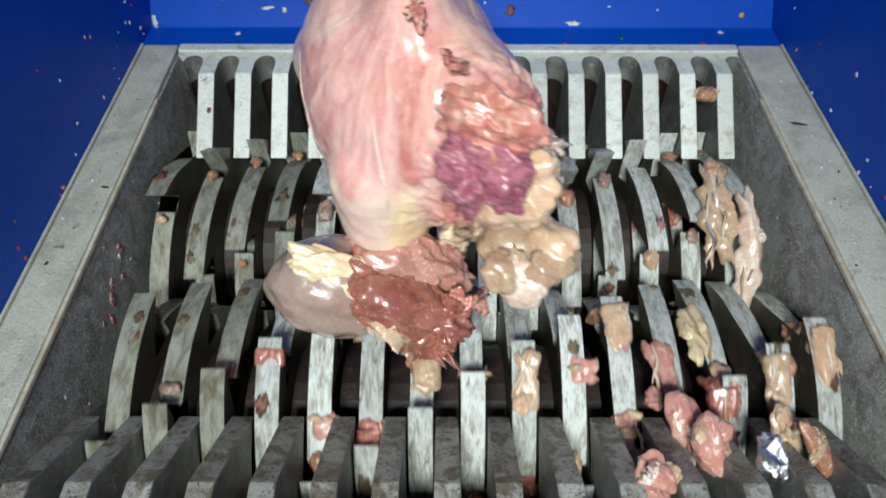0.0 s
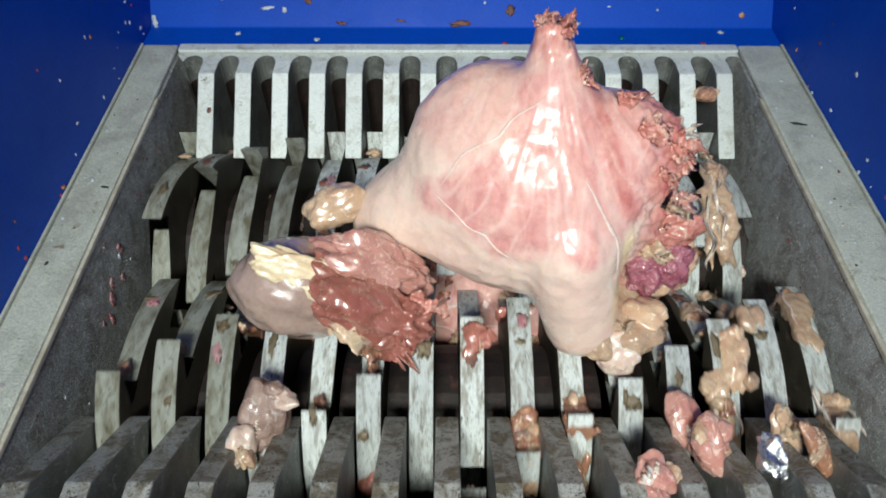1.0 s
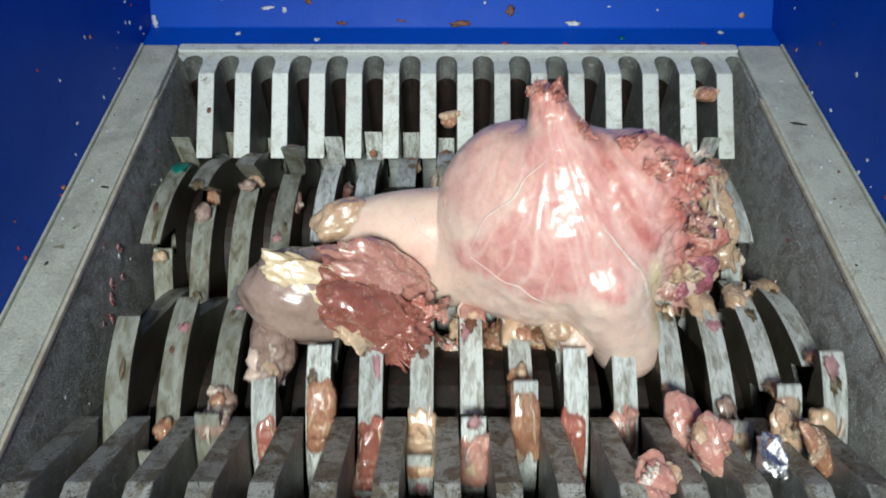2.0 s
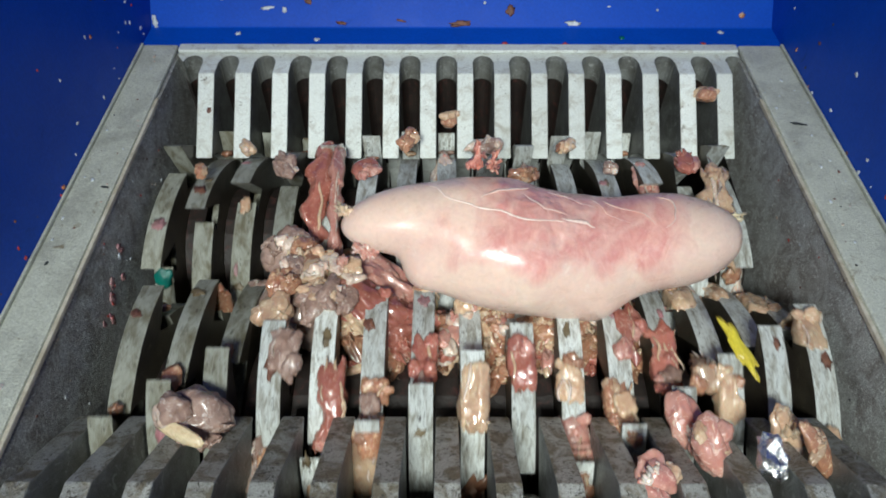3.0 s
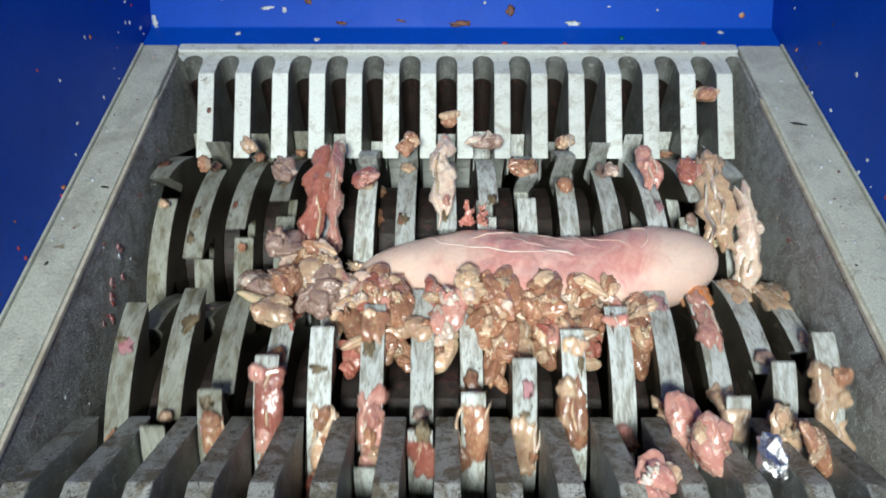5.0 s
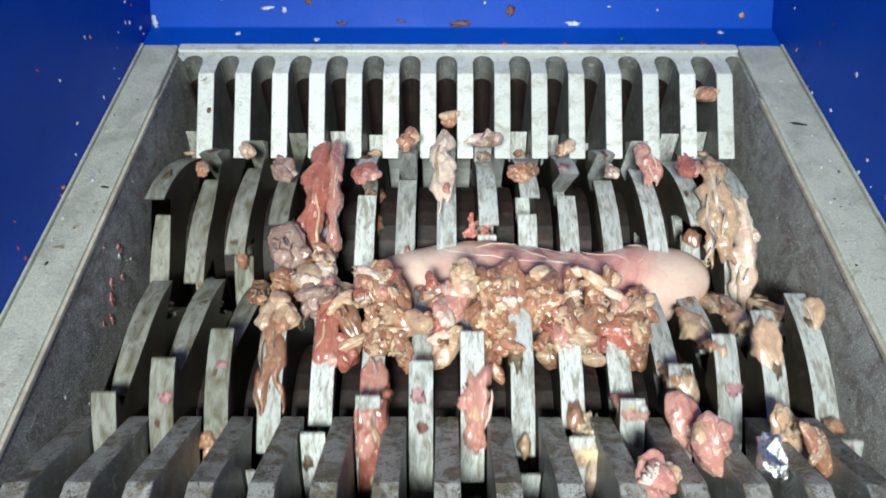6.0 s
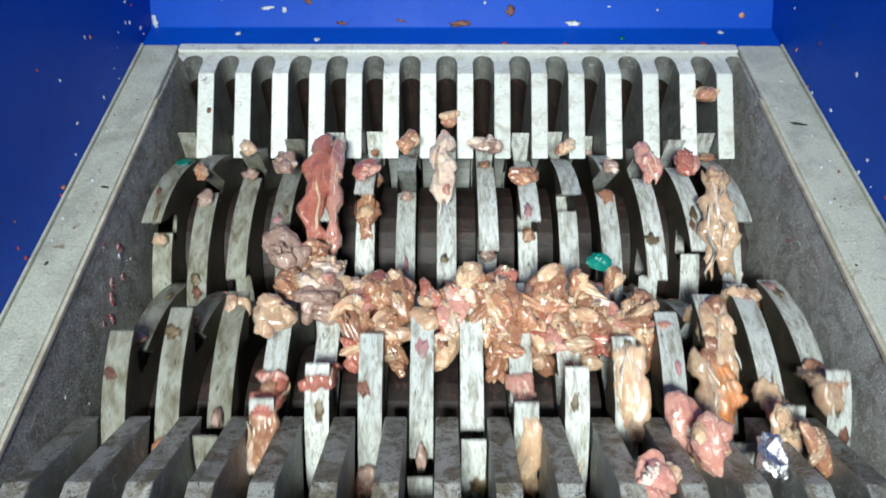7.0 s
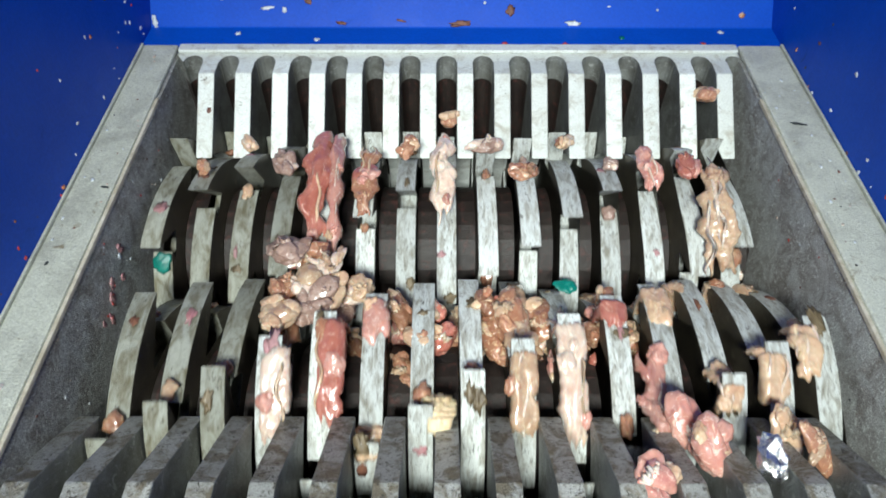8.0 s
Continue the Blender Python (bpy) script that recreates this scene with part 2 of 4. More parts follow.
def comb_wall(name, side, between):
    """A chamber wall whose inner face is scalloped between the fingers."""
    pts = [(LEFT, side * RIM_Y)]
    pts += [(LEFT, side * SLOT)]
    r = 0.27 * P
    for k in between:
        for i in range(9):
            a = math.pi * (1 - i / 8)
            pts.append((k * P + r * math.cos(a), side * (SLOT - 0.30 * P + r * 1.1 * math.sin(a))))
    pts += [(RIGHT, side * SLOT), (RIGHT, side * RIM_Y)]
    bm = prism(pts, "z", -0.75 * P, 0.0)
    bevel_sharp(bm, 0.0012, 2, 50)
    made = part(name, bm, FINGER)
    # The slots' fade into shade is painted: grey above, black from here down.
    part("lower_wall", prism(pts, "z", -11.4 * P, -0.755 * P), DARK, made, "lower wall, blackened for the shade down the slots")
    # Upright slot faces take the shaded copy of the finger steel.
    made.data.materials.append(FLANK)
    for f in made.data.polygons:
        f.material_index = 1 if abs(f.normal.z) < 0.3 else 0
    wall = tagged(made, "scalloped steel chamber wall with bright worn edge", "wall", kind="structure")
    strip = box(LEFT, RIGHT, min(side * (SLOT + 0.002), side * RIM_Y), max(side * (SLOT + 0.002), side * RIM_Y), 0.0004, 0.0030, 0.001)
    part("edge_strip", strip, FINGER, wall, "worn steel edge strip")
    return wall


wall_north = comb_wall("wall_north", 1, [k for k in FAR] + [7.45])
wall_south = comb_wall("wall_south", -1, [k for k in NEAR])


def side_wall(name, inner, outer):
    s = 1 if outer > inner else -1
    x0, x1 = sorted((inner, outer))
    wall = tagged(part(name, box(x0, x1, -RIM_Y, RIM_Y, -11.4 * P, -0.0015), CAST), "rough grey cast steel side plate", "wall", kind="structure")
    a, b = sorted((inner + s * 0.0016, outer - s * 0.0015))
    part("rim", box(a, b, -RIM_Y, RIM_Y, -0.0012, 0.0022, 0.0016), RIM, wall, "cream-grey painted rim with chipped paint")
    a, b = sorted((inner - s * 0.0006, inner + s * 0.0014))
    part("seam", box(a, b, -RIM_Y + 0.01, RIM_Y - 0.06, -0.0018, 0.0012, 0.0006), SEAM, wall, "pale bead of sealant")
    a, b = sorted((outer - s * 0.0012, outer + s * 0.0004))
    part("lip", box(a, b, -RIM_Y, RIM_Y, 0.0, 0.0034, 0.0006), RIM, wall)
    return wall


wall_west = side_wall("wall_west", LEFT, RIM_LEFT)
wall_east = side_wall("wall_east", RIGHT, RIM_RIGHT)
tagged(part("floor", box(RIM_LEFT, RIM_RIGHT, -RIM_Y, RIM_Y, -12.0 * P, -11.4 * P), DARK), "bottom of the chamber, coloured dark for shade", "floor", kind="structure")

# the room round the machine
ROOM = 1.6


def room():
    low, high, t = -12.0 * P, 2.1, 0.1
    tagged(part("ground", box(-ROOM - t, ROOM + t, -ROOM - t, ROOM + t, low - t, low - 0.001), CONCRETE), "plain grey concrete floor of the room", "floor", kind="structure")
    tagged(part("ceiling", box(-ROOM - t, ROOM + t, -ROOM - t, ROOM + t, high, high + t), PLASTER), "plain white plaster ceiling", "ceiling", kind="structure")
    for name, b in (("wall_1", (-ROOM - t, ROOM + t, ROOM, ROOM + t)), ("wall_2", (-ROOM - t, ROOM + t, -ROOM - t, -ROOM)),
                    ("wall_3", (-ROOM - t, -ROOM, -ROOM, ROOM)), ("wall_4", (ROOM, ROOM + t, -ROOM, ROOM))):
        tagged(part(name, box(*b, low - 0.001, high), PLASTER), "plain white plaster wall of the room", "wall", kind="structure")


room()

# the blue feed hopper
HOP = 17 * P


def hopper():
    top = tagged(new("feed_hopper"), "blue painted sheet metal feed hopper, scratched and spattered", "hopper")
    t = 0.003
    for s, name in ((1, "back_panel"), (-1, "front_panel")):
        a = s * (RIM_Y + 0.0006)
        b = s * FLANGE
        c = s * (FLANGE + HOP * 0.9)
        out = [(a, 0.001), (b, 0.001), (c, HOP), (c + s * t, HOP), (b + s * t, -t), (a, -t)]
        bm = prism(out, "x", RIM_LEFT - 0.012, RIM_RIGHT + 0.012)
        bevel_sharp(bm, 0.0025, 3, 20)
        part(name, bm, BLUE, top)
    for x, s, name in ((RIM_LEFT, -1, "left_panel"), (RIM_RIGHT, 1, "right_panel")):
        a, b = sorted((x + s * 0.0006, x + s * 0.004))
        out = [(-FLANGE, -t), (FLANGE, -t), (FLANGE + HOP * 0.9, HOP), (-FLANGE - HOP * 0.9, HOP)]
        part(name, prism(out, "x", a, b), BLUE, top)
    return top


feed_hopper = hopper()


# comb fingers
def finger_mesh(side):
    out = [(side * (SLOT - 0.26 * P), 0.0), (side * LEDGE, 0.0), (side * 3.75 * P, -1.387 * P)]
    for i in range(7):
        a = radians(27 + i * 12)
        out.append((side * (AXIS_Y + 2.72 * P * math.sin(a)), AXIS_Z + 2.72 * P * math.cos(a)))
    out += [(side * 5.3 * P, -5.2 * P), (side * (SLOT - 0.26 * P), -5.2 * P)]
    bm = prism(out, "x", -0.22 * P, 0.22 * P)
    bevel_sharp(bm, 0.0009, 2, 25)
    return bm


def fingers(side, places, wall):
    first = None
    for k in places:
        if first is None:
            # The near side takes the finger steel with shade in its colour.
            ob = part("comb_finger", finger_mesh(side), FINGER if side > 0 else SHADED_FINGER, wall)
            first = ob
            # Finger sides take the darker copy, their shade in the colour.
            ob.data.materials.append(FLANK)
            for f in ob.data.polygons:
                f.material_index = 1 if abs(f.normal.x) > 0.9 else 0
        else:
            ob = new("comb_finger", first.data)
            ob.parent = wall
        ob.location = (k * P, 0, 0.0004)


fingers(1, NEAR, wall_north)
fingers(-1, FAR, wall_south)


# ---- the two cutter shafts ----
def rim_at(u):
    """The radius of a disc's rim a share u of a tooth behind its tip."""
    return TIP - (TIP - ROOT) * (1 - (1 - u) ** 1.8)


def disc_mesh(way):
    """A six-toothed cutting disc; way +1 turns over towards +y."""
    out = []
    for tooth in range(6):
        tip = tooth * 60
        for u in (0.0, 0.08, 0.16, 0.25, 0.34, 0.43, 0.52, 0.61, 0.70, 0.80, 0.90, 0.97):
            a = tip - u * 60
            out.append((a, rim_at(u)))
        out.append((tip - 60 + 2.2, ROOT - 0.02 * P))
    pts = [(way * r * math.sin(radians(a)), r * math.cos(radians(a))) for a, r in out]
    bm = prism(pts, "x", -0.235 * P, 0.235 * P)
    bevel_sharp(bm, 0.0008, 2, 40)
    return bm


def near_phase(k):
    return 5.45 + 11.8 * (k + 7)


def far_phase(k):
    return 29.6 if k == -7.5 else 4.66 - 12.0 * (k + 6.5)


def shaft(places, way, phase, y):
    top = tagged(new("cutter_shaft"), "steel shredder shaft with hooked cutting discs, smeared", "cutter shaft", "cutter shafts")
    top.location = (0, y, AXIS_Z)
    bm = bmesh.new()
    bmesh.ops.create_cone(bm, cap_ends=True, segments=6, radius1=1.2 * P, radius2=1.2 * P, depth=RIGHT - LEFT - 0.002, matrix=pose((LEFT + RIGHT) / 2, 0, 0, 0, 90, 0))
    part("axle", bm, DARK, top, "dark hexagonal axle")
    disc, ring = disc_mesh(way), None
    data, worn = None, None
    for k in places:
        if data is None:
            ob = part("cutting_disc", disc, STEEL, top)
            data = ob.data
            # Side faces take the grime that is darkened for the gaps' shade.
            data.materials.append(SHADED_GRIME)
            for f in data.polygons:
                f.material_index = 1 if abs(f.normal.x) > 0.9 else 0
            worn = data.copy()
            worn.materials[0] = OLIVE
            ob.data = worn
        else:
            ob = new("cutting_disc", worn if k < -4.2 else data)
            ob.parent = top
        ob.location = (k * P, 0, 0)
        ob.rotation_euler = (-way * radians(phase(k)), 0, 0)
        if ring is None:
            # Rings are black to paint in the shade between the discs.
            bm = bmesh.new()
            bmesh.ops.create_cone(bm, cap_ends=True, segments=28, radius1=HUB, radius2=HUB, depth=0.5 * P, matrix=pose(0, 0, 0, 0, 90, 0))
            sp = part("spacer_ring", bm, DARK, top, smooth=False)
            ring = sp.data
        else:
            sp = new("spacer_ring", ring)
            sp.parent = top
        sp.location = ((k + 0.5) * P, 0, 0)
    return top


near_shaft = shaft(NEAR, 1, near_phase, -AXIS_Y)
far_shaft = shaft(FAR, -1, far_phase, AXIS_Y)


# ---- the carcass ----
def at(x, y, z, rx=0, ry=0, rz=0):
    """A pose with its place in pitches."""
    return pose(x * P, y * P, z * P, rx, ry, rz)


def smooth_min(a, b, k):
    h = np.clip(0.5 + 0.5 * (b - a) / k, 0.0, 1.0)
    return b + (a - b) * h - k * h * (1 - h)


def ball(q, c, r, m=None):
    """Distance to an ellipsoid, turned by m."""
    d = q - np.array(c)
    if m is not None:
        d = d @ np.array(m.to_3x3())
    r = np.array(r)
    k0 = np.linalg.norm(d / r, axis=1)
    k1 = np.linalg.norm(d / (r * r), axis=1)
    return k0 * (k0 - 1.0) / np.maximum(k1, 1e-6)


def rod(q, a, b, ra, rb):
    """Distance to a tapered rod with round ends."""
    a, b = np.array(a), np.array(b)
    h = np.clip((q - a) @ (b - a) / np.dot(b - a, b - a), 0.0, 1.0)
    return np.linalg.norm(q - a - h[:, None] * (b - a), axis=1) - (ra + (rb - ra) * h)


def reach(centre, ways, distance, far=6.5):
    """How far out the surface lies from the centre along each way."""
    c = np.array(centre)
    lo, hi = np.zeros(len(ways)), np.full(len(ways), far)
    found = np.zeros(len(ways), bool)
    for r in np.linspace(far, 0.1, 90):
        inside = (distance(c + ways * r) < 0) & ~found
        lo[inside], hi[inside] = r, r + far / 88
        found |= inside
    for _ in range(12):
        mid = (lo + hi) / 2
        inside = distance(c + ways * mid[:, None]) < 0
        lo, hi = np.where(inside, mid, lo), np.where(inside, hi, mid)
    return (lo + hi) / 2


def body_mesh(centre, distance, relief, tints, detail=7):
    """A closed skin round a blended body; relief and tints are given point and way, in pitches."""
    bm = bmesh.new()
    bmesh.ops.create_icosphere(bm, subdivisions=detail, radius=1)
    ways = np.array([v.co.normalized() for v in bm.verts])
    r = reach(centre, ways, distance)
    c = Vector(centre)
    colors = []
    for v, k in zip(bm.verts, r):
        d = v.co.normalized()
        q = c + d * k
        q = q + d * relief(q, d)
        colors.append(tints(q, d))
        v.co = q * P
    return bm, colors


def tinted(name, made, parent, label):
    bm, colors = made
    ob = part(name, bm, BREAST, parent, label, True)
    a = ob.data.attributes.new("tint", "FLOAT_COLOR", "POINT")
    a.data.foreach_set("color", [c for rgba in colors for c in rgba])
    return ob


def step(a, b, x):
    t = max(0.0, min(1.0, (x - a) / (b - a)))
    return t * t * (3 - 2 * t)


def fbm(q, f):
    return noise.noise(q * f) + 0.5 * noise.noise(q * f * 2.1) + 0.25 * noise.noise(q * f * 4.3)


def flap_mesh(long, wide, seed, thick=0.05, curl=0.5):
    """A ragged sheet of tissue that grows out along +z from its root, in pitches."""
    bm = bmesh.new()
    nu, nv = 22, 14
    front, back = [], []
    for j in range(nu + 1):
        u = j / nu
        hw = wide * (0.55 + 0.5 * noise.noise(Vector((u * 3, seed, 1))) + 0.3 * noise.noise(Vector((u * 9, seed, 2)))) * (1 - 0.55 * u)
        a, b = [], []
        for i in range(nv + 1):
            v = 2 * i / nv - 1
            n = Vector((v * 2.2, u * 2.2, seed))
            z = long * u * (1 + 0.45 * u * noise.noise(Vector((v * 3.2, seed, 3))) + 0.2 * u * noise.noise(Vector((v * 9, seed, 4))))
            y = curl * long * u * u * noise.noise(Vector((v, u, seed * 1.7))) + 0.25 * wide * noise.noise(n * 1.3) + 0.07 * noise.noise(n * 4)
            h = thick * (1 - 0.75 * abs(v) ** 3) * (1 - 0.7 * u ** 2) * (1 + 0.8 * noise.noise(n * 2.5))
            x = v * hw + 0.15 * long * u * noise.noise(Vector((u * 2, seed, 5)))
            a.append(bm.verts.new(Vector((x, y - h, z)) * P))
            b.append(bm.verts.new(Vector((x, y + h, z)) * P))
        front.append(a)
        back.append(b)
    for j in range(nu):
        for i in range(nv):
            bm.faces.new((front[j][i], front[j][i + 1], front[j + 1][i + 1], front[j + 1][i]))
            bm.faces.new((back[j][i], back[j + 1][i], back[j + 1][i + 1], back[j][i + 1]))
    for j in range(nu):
        for i in (0, nv):
            bm.faces.new((front[j][i], front[j + 1][i], back[j + 1][i], back[j][i]))
    for i in range(nv):
        for j in (0, nu):
            bm.faces.new((front[j][i], front[j][i + 1], back[j][i + 1], back[j][i]))
    return bm


def fascia_mesh(points, wide, heart, distance, relief):
    """A thin raised strand that follows a body's skin past the points."""
    pts = []
    for a, b in zip(points, points[1:]):
        a, b = Vector(a), Vector(b)
        for i in range(10):
            q = a.lerp(b, i / 10)
            pts.append(q + Vector((noise.noise(q * 2.0), noise.noise(q * 2.0 + Vector((9, 0, 0))), noise.noise(q * 2.0 + Vector((0, 9, 0))))) * 0.10)
    c = Vector(heart)
    ways = [(q - c).normalized() for q in pts]
    rs = reach(heart, np.array(ways), distance)
    line = [c + w * (r + relief(c + w * r, w) + 0.004) for w, r in zip(ways, rs)]
    bm = bmesh.new()
    rings = []
    for k, (q, w) in enumerate(zip(line, ways)):
        along = (line[min(k + 1, len(line) - 1)] - line[max(k - 1, 0)]).normalized()
        side = along.cross(w).normalized()
        e = wide * (0.55 + 0.7 * abs(noise.noise(q * 3.0))) * min(1.0, 0.15 + 4 * min(k, len(line) - 1 - k) / len(line))
        rings.append([bm.verts.new((q + side * e * math.cos(a) + w * 0.45 * e * math.sin(a)) * P) for a in (i * math.pi / 3 for i in range(6))])
    for a, b in zip(rings, rings[1:]):
        for i in range(6):
            bm.faces.new((a[i], a[(i + 1) % 6], b[(i + 1) % 6], b[i]))
    bm.faces.new(rings[0])
    bm.faces.new(rings[-1])
    return bm


# the carcass: rib cage, shoulder, neck stump and the breast end that hangs as a lobe
CARCASS_AT = Vector((1.2, -0.4, 1.6))
CARCASS_HEART = (1.35, -0.55, 1.55)


def carcass_distance(q):
    d = ball(q, (1.35, -0.45, 1.45), (2.35, 1.80, 2.0))
    d = smooth_min(d, ball(q, (0.35, 0.15, 2.35), (1.55, 1.35, 1.50), pose(0, 0, 0, 0, -35, 0)), 0.8)
    d = smooth_min(d, ball(q, (-0.55, -0.20, 1.30), (2.20, 1.10, 1.02), pose(0, 0, 0, 0, -33, 0)), 0.6)
    d = smooth_min(d, ball(q, (0.85, -0.85, 0.80), (1.70, 1.10, 0.80)), 0.5)
    d = smooth_min(d, ball(q, (2.65, -0.35, 2.25), (1.15, 1.10, 1.40)), 0.5)
    d = smooth_min(d, rod(q, (1.50, -0.35, 2.6), (1.15, -0.05, 4.85), 1.10, 0.22), 0.6)
    d = smooth_min(d, rod(q, (1.75, -1.75, 1.40), (2.15, -2.15, -0.35), 0.92, 0.72), 0.20)
    hollow = ball(q, (4.15, -0.9, 1.75), (1.0, 0.85, 1.0))
    return np.maximum(d, -hollow)


def carcass_relief(q, d):
    torn = step(2.35, 3.4, q.x) * step(0.2, 1.2, q.z)
    neck = step(4.0, 4.6, q.z)
    n = 0.05 * fbm(q, 0.9) + 0.012 * fbm(q, 4.0)
    # sinewy strands fan out from the neck over the ribs
    way = math.atan2(q.z - 4.6, q.x - 1.2)
    n += 0.035 * max(0.0, noise.noise(Vector((way * 14, q.y * 1.5, 2)))) * step(1.2, 2.4, q.z) * step(0.4, -0.6, q.y)
    return n + torn * (0.15 * fbm(q, 2.2) + 0.06 * fbm(q, 8.0)) + neck * (0.12 * fbm(q, 4.0) + 0.05 * fbm(q, 12.0))


def carcass_tints(q, d):
    n = 0.35 * fbm(q, 1.1)
    left = (q.x - 1.0) + (4.3 - q.z) * 0.92 + n
    low = q.z - 1.55 + 0.35 * (q.x - 0.5) * (1 if q.x < 0.5 else -0.6) + n
    pink = step(-0.2, 0.35, left) * step(-0.3, 0.35, low) * step(0.5, -0.3, q.y)
    pink = max(pink * 1.0, 0.62 * step(2.4, 3.4, q.z + n), 0.45 * step(0.25, 1.0, q.z) * step(2.2, 3.0, q.x))
    torn = step(2.55, 3.5, q.x + 0.45 * n) * step(-0.1, 0.9, q.z + n)
    torn = max(torn * 0.8, 0.62 * step(4.2, 4.8, q.z), 0.55 * step(0.55, 0.9, math.exp(-((q.x - 1.75 - (4.4 - q.z) * 0.45) / 0.25) ** 2)) * step(1.6, 2.6, q.z) * step(0, -0.5, q.y))
    fat = math.exp(-((q.x - 2.72 - 0.12 * n) / 0.17) ** 2) * step(-0.4, 0.5, q.z) * step(2.3, 1.6, q.z) * step(-0.9, -1.4, q.y)
    way = math.atan2(q.x - 1.2, 4.9 - q.z)
    away = math.hypot(q.x - 1.2, 4.9 - q.z)
    lines = max(0.0, 1 - 7 * abs(noise.noise(Vector((way * 7 + 0.5 * noise.noise(q * 1.5), away * 0.45, 3.0)))))
    web = max(0.0, 1 - 9 * abs(noise.noise(q * 1.1 + Vector((4, 0, 0)))))
    strand = min(1.0, pink * 1.3) * max(0.34 * lines, 0.22 * web * step(0.0, 0.5, noise.noise(q * 0.9)))
    return pink * (1 - fat), torn * (1 - fat), 0.9 * fat, strand * (1 - 0.6 * torn)


def carcass():
    top = tagged(new("chicken_carcass"), "raw skinned chicken carcass, pale flank and torn red ribcage", "meat")
    back = Matrix.Translation(-CARCASS_AT * P)
    tinted("torso", body_mesh(CARCASS_HEART, carcass_distance, carcass_relief, carcass_tints), top, "smooth pale flank under a torn pink membrane").matrix_basis = back
    rf = random.Random(8)
    spots = [(3.35, -0.9, 3.0), (3.55, -0.75, 2.5), (3.6, -1.1, 1.9), (3.3, -1.4, 1.35), (3.0, -0.6, 3.5), (2.4, -0.5, 3.75), (3.7, -0.3, 1.6), (3.3, -1.5, 0.8), (1.75, -0.4, 4.1), (3.5, -1.3, 2.3), (2.75, -0.9, 3.55), (3.2, -1.25, 2.75), (1.35, -0.2, 4.85), (1.0, -0.1, 4.9)]
    for i, (x, y, z) in enumerate(spots):
        neck = z > 4
        ob = part("torn_flap", flap_mesh(rf.uniform(0.30, 0.60) * (0.7 if neck else 1), rf.uniform(0.25, 0.45), i * 3.7, 0.05, 0.9), RAGGED if neck else (RAGGED, RAGGED, PALE, RAGGED, PINK)[i % 5], top, "", True)
        ob.matrix_basis = back @ at(x, y, z, rf.uniform(-15, 25), 15 if neck else rf.uniform(45, 110), rf.uniform(-50, 20))
    # folds of membrane and ribs round the open hollow
    for i, (x, y, z, rx, ry, rz, size, mat) in enumerate((
            (3.1, -1.35, 0.9, 10, 70, -30, 0.95, PALE), (3.5, -0.2, 0.7, 20, 95, 10, 1.1, PALE), (3.5, -0.05, 2.6, -10, 100, 10, 1.1, WHITE), (3.3, -0.1, 1.7, 0, 80, 15, 1.25, PALE),
            (2.9, -1.3, 0.2, 0, 120, -20, 0.9, PINK), (3.45, -0.6, 2.9, 0, 110, -10, 0.8, RAGGED), (3.2, 0.2, 1.0, 0, 115, 20, 1.2, WHITE), (3.0, -0.9, 0.0, -10, 140, 0, 0.9, PALE))):
        part("membrane_fold", flap_mesh(size * 0.7, size * 0.7, 50 + i * 2.3, 0.10, 0.6), mat, top, "", True).matrix_basis = back @ at(x, y, z, rx, ry, rz)
    for points, wide in ((((1.15, -0.7, 4.0), (0.3, -1.0, 3.2), (-0.6, -1.2, 2.2)), 0.035), (((-0.6, -1.2, 2.2), (0.1, -2.0, 1.9), (0.8, -2.2, 1.4)), 0.035), (((1.8, -1.7, 3.0), (2.4, -2.0, 2.0), (2.5, -2.2, 1.3)), 0.05)):
        part("fascia", fascia_mesh(points, wide, CARCASS_HEART, carcass_distance, carcass_relief), FASCIA, top, "thin white strand of fascia", True).matrix_basis = back
    return top


# the long breast muscle that is left lying across the shafts
BREAST_AT = Vector((1.5, -0.4, -0.5))
BREAST_HEART = (1.5, -0.35, -0.45)


def breast_distance(q):
    d = ball(q, (-0.65, -0.20, -0.20), (2.05, 0.80, 0.72), pose(0, 0, 0, 0, -4, 8))
    d = smooth_min(d, ball(q, (1.35, -0.50, -0.55), (2.5, 1.42, 1.25), pose(0, 0, 0, 0, 6, 0)), 0.55)
    d = smooth_min(d, rod(q, (-0.9, -1.15, -0.75), (2.6, -1.25, -1.0), 0.42, 0.62), 0.45)
    d = smooth_min(d, ball(q, (3.75, -0.35, -0.30), (2.1, 1.10, 0.98), pose(0, 0, 0, 0, -9, 4)), 0.5)
    fold = rod(q, (-2.4, -1.35, -0.95), (-0.75, -1.75, -0.35), 0.10, 0.16)
    return np.maximum(d, 0.025 - fold)


def breast_relief(q, d):
    top = step(0.2, 0.8, d.z) * step(-0.6, 0.4, q.x) * step(4.8, 3.6, q.x)
    dent = 0.16 * math.exp(-((q.x - 3.3) / 0.55) ** 2) * step(0.0, 0.7, d.z)
    return 0.06 * noise.noise(q * 0.8) + 0.03 * noise.noise(q * 2.0) - dent + top * (0.035 * fbm(q, 2.2) - 0.05)


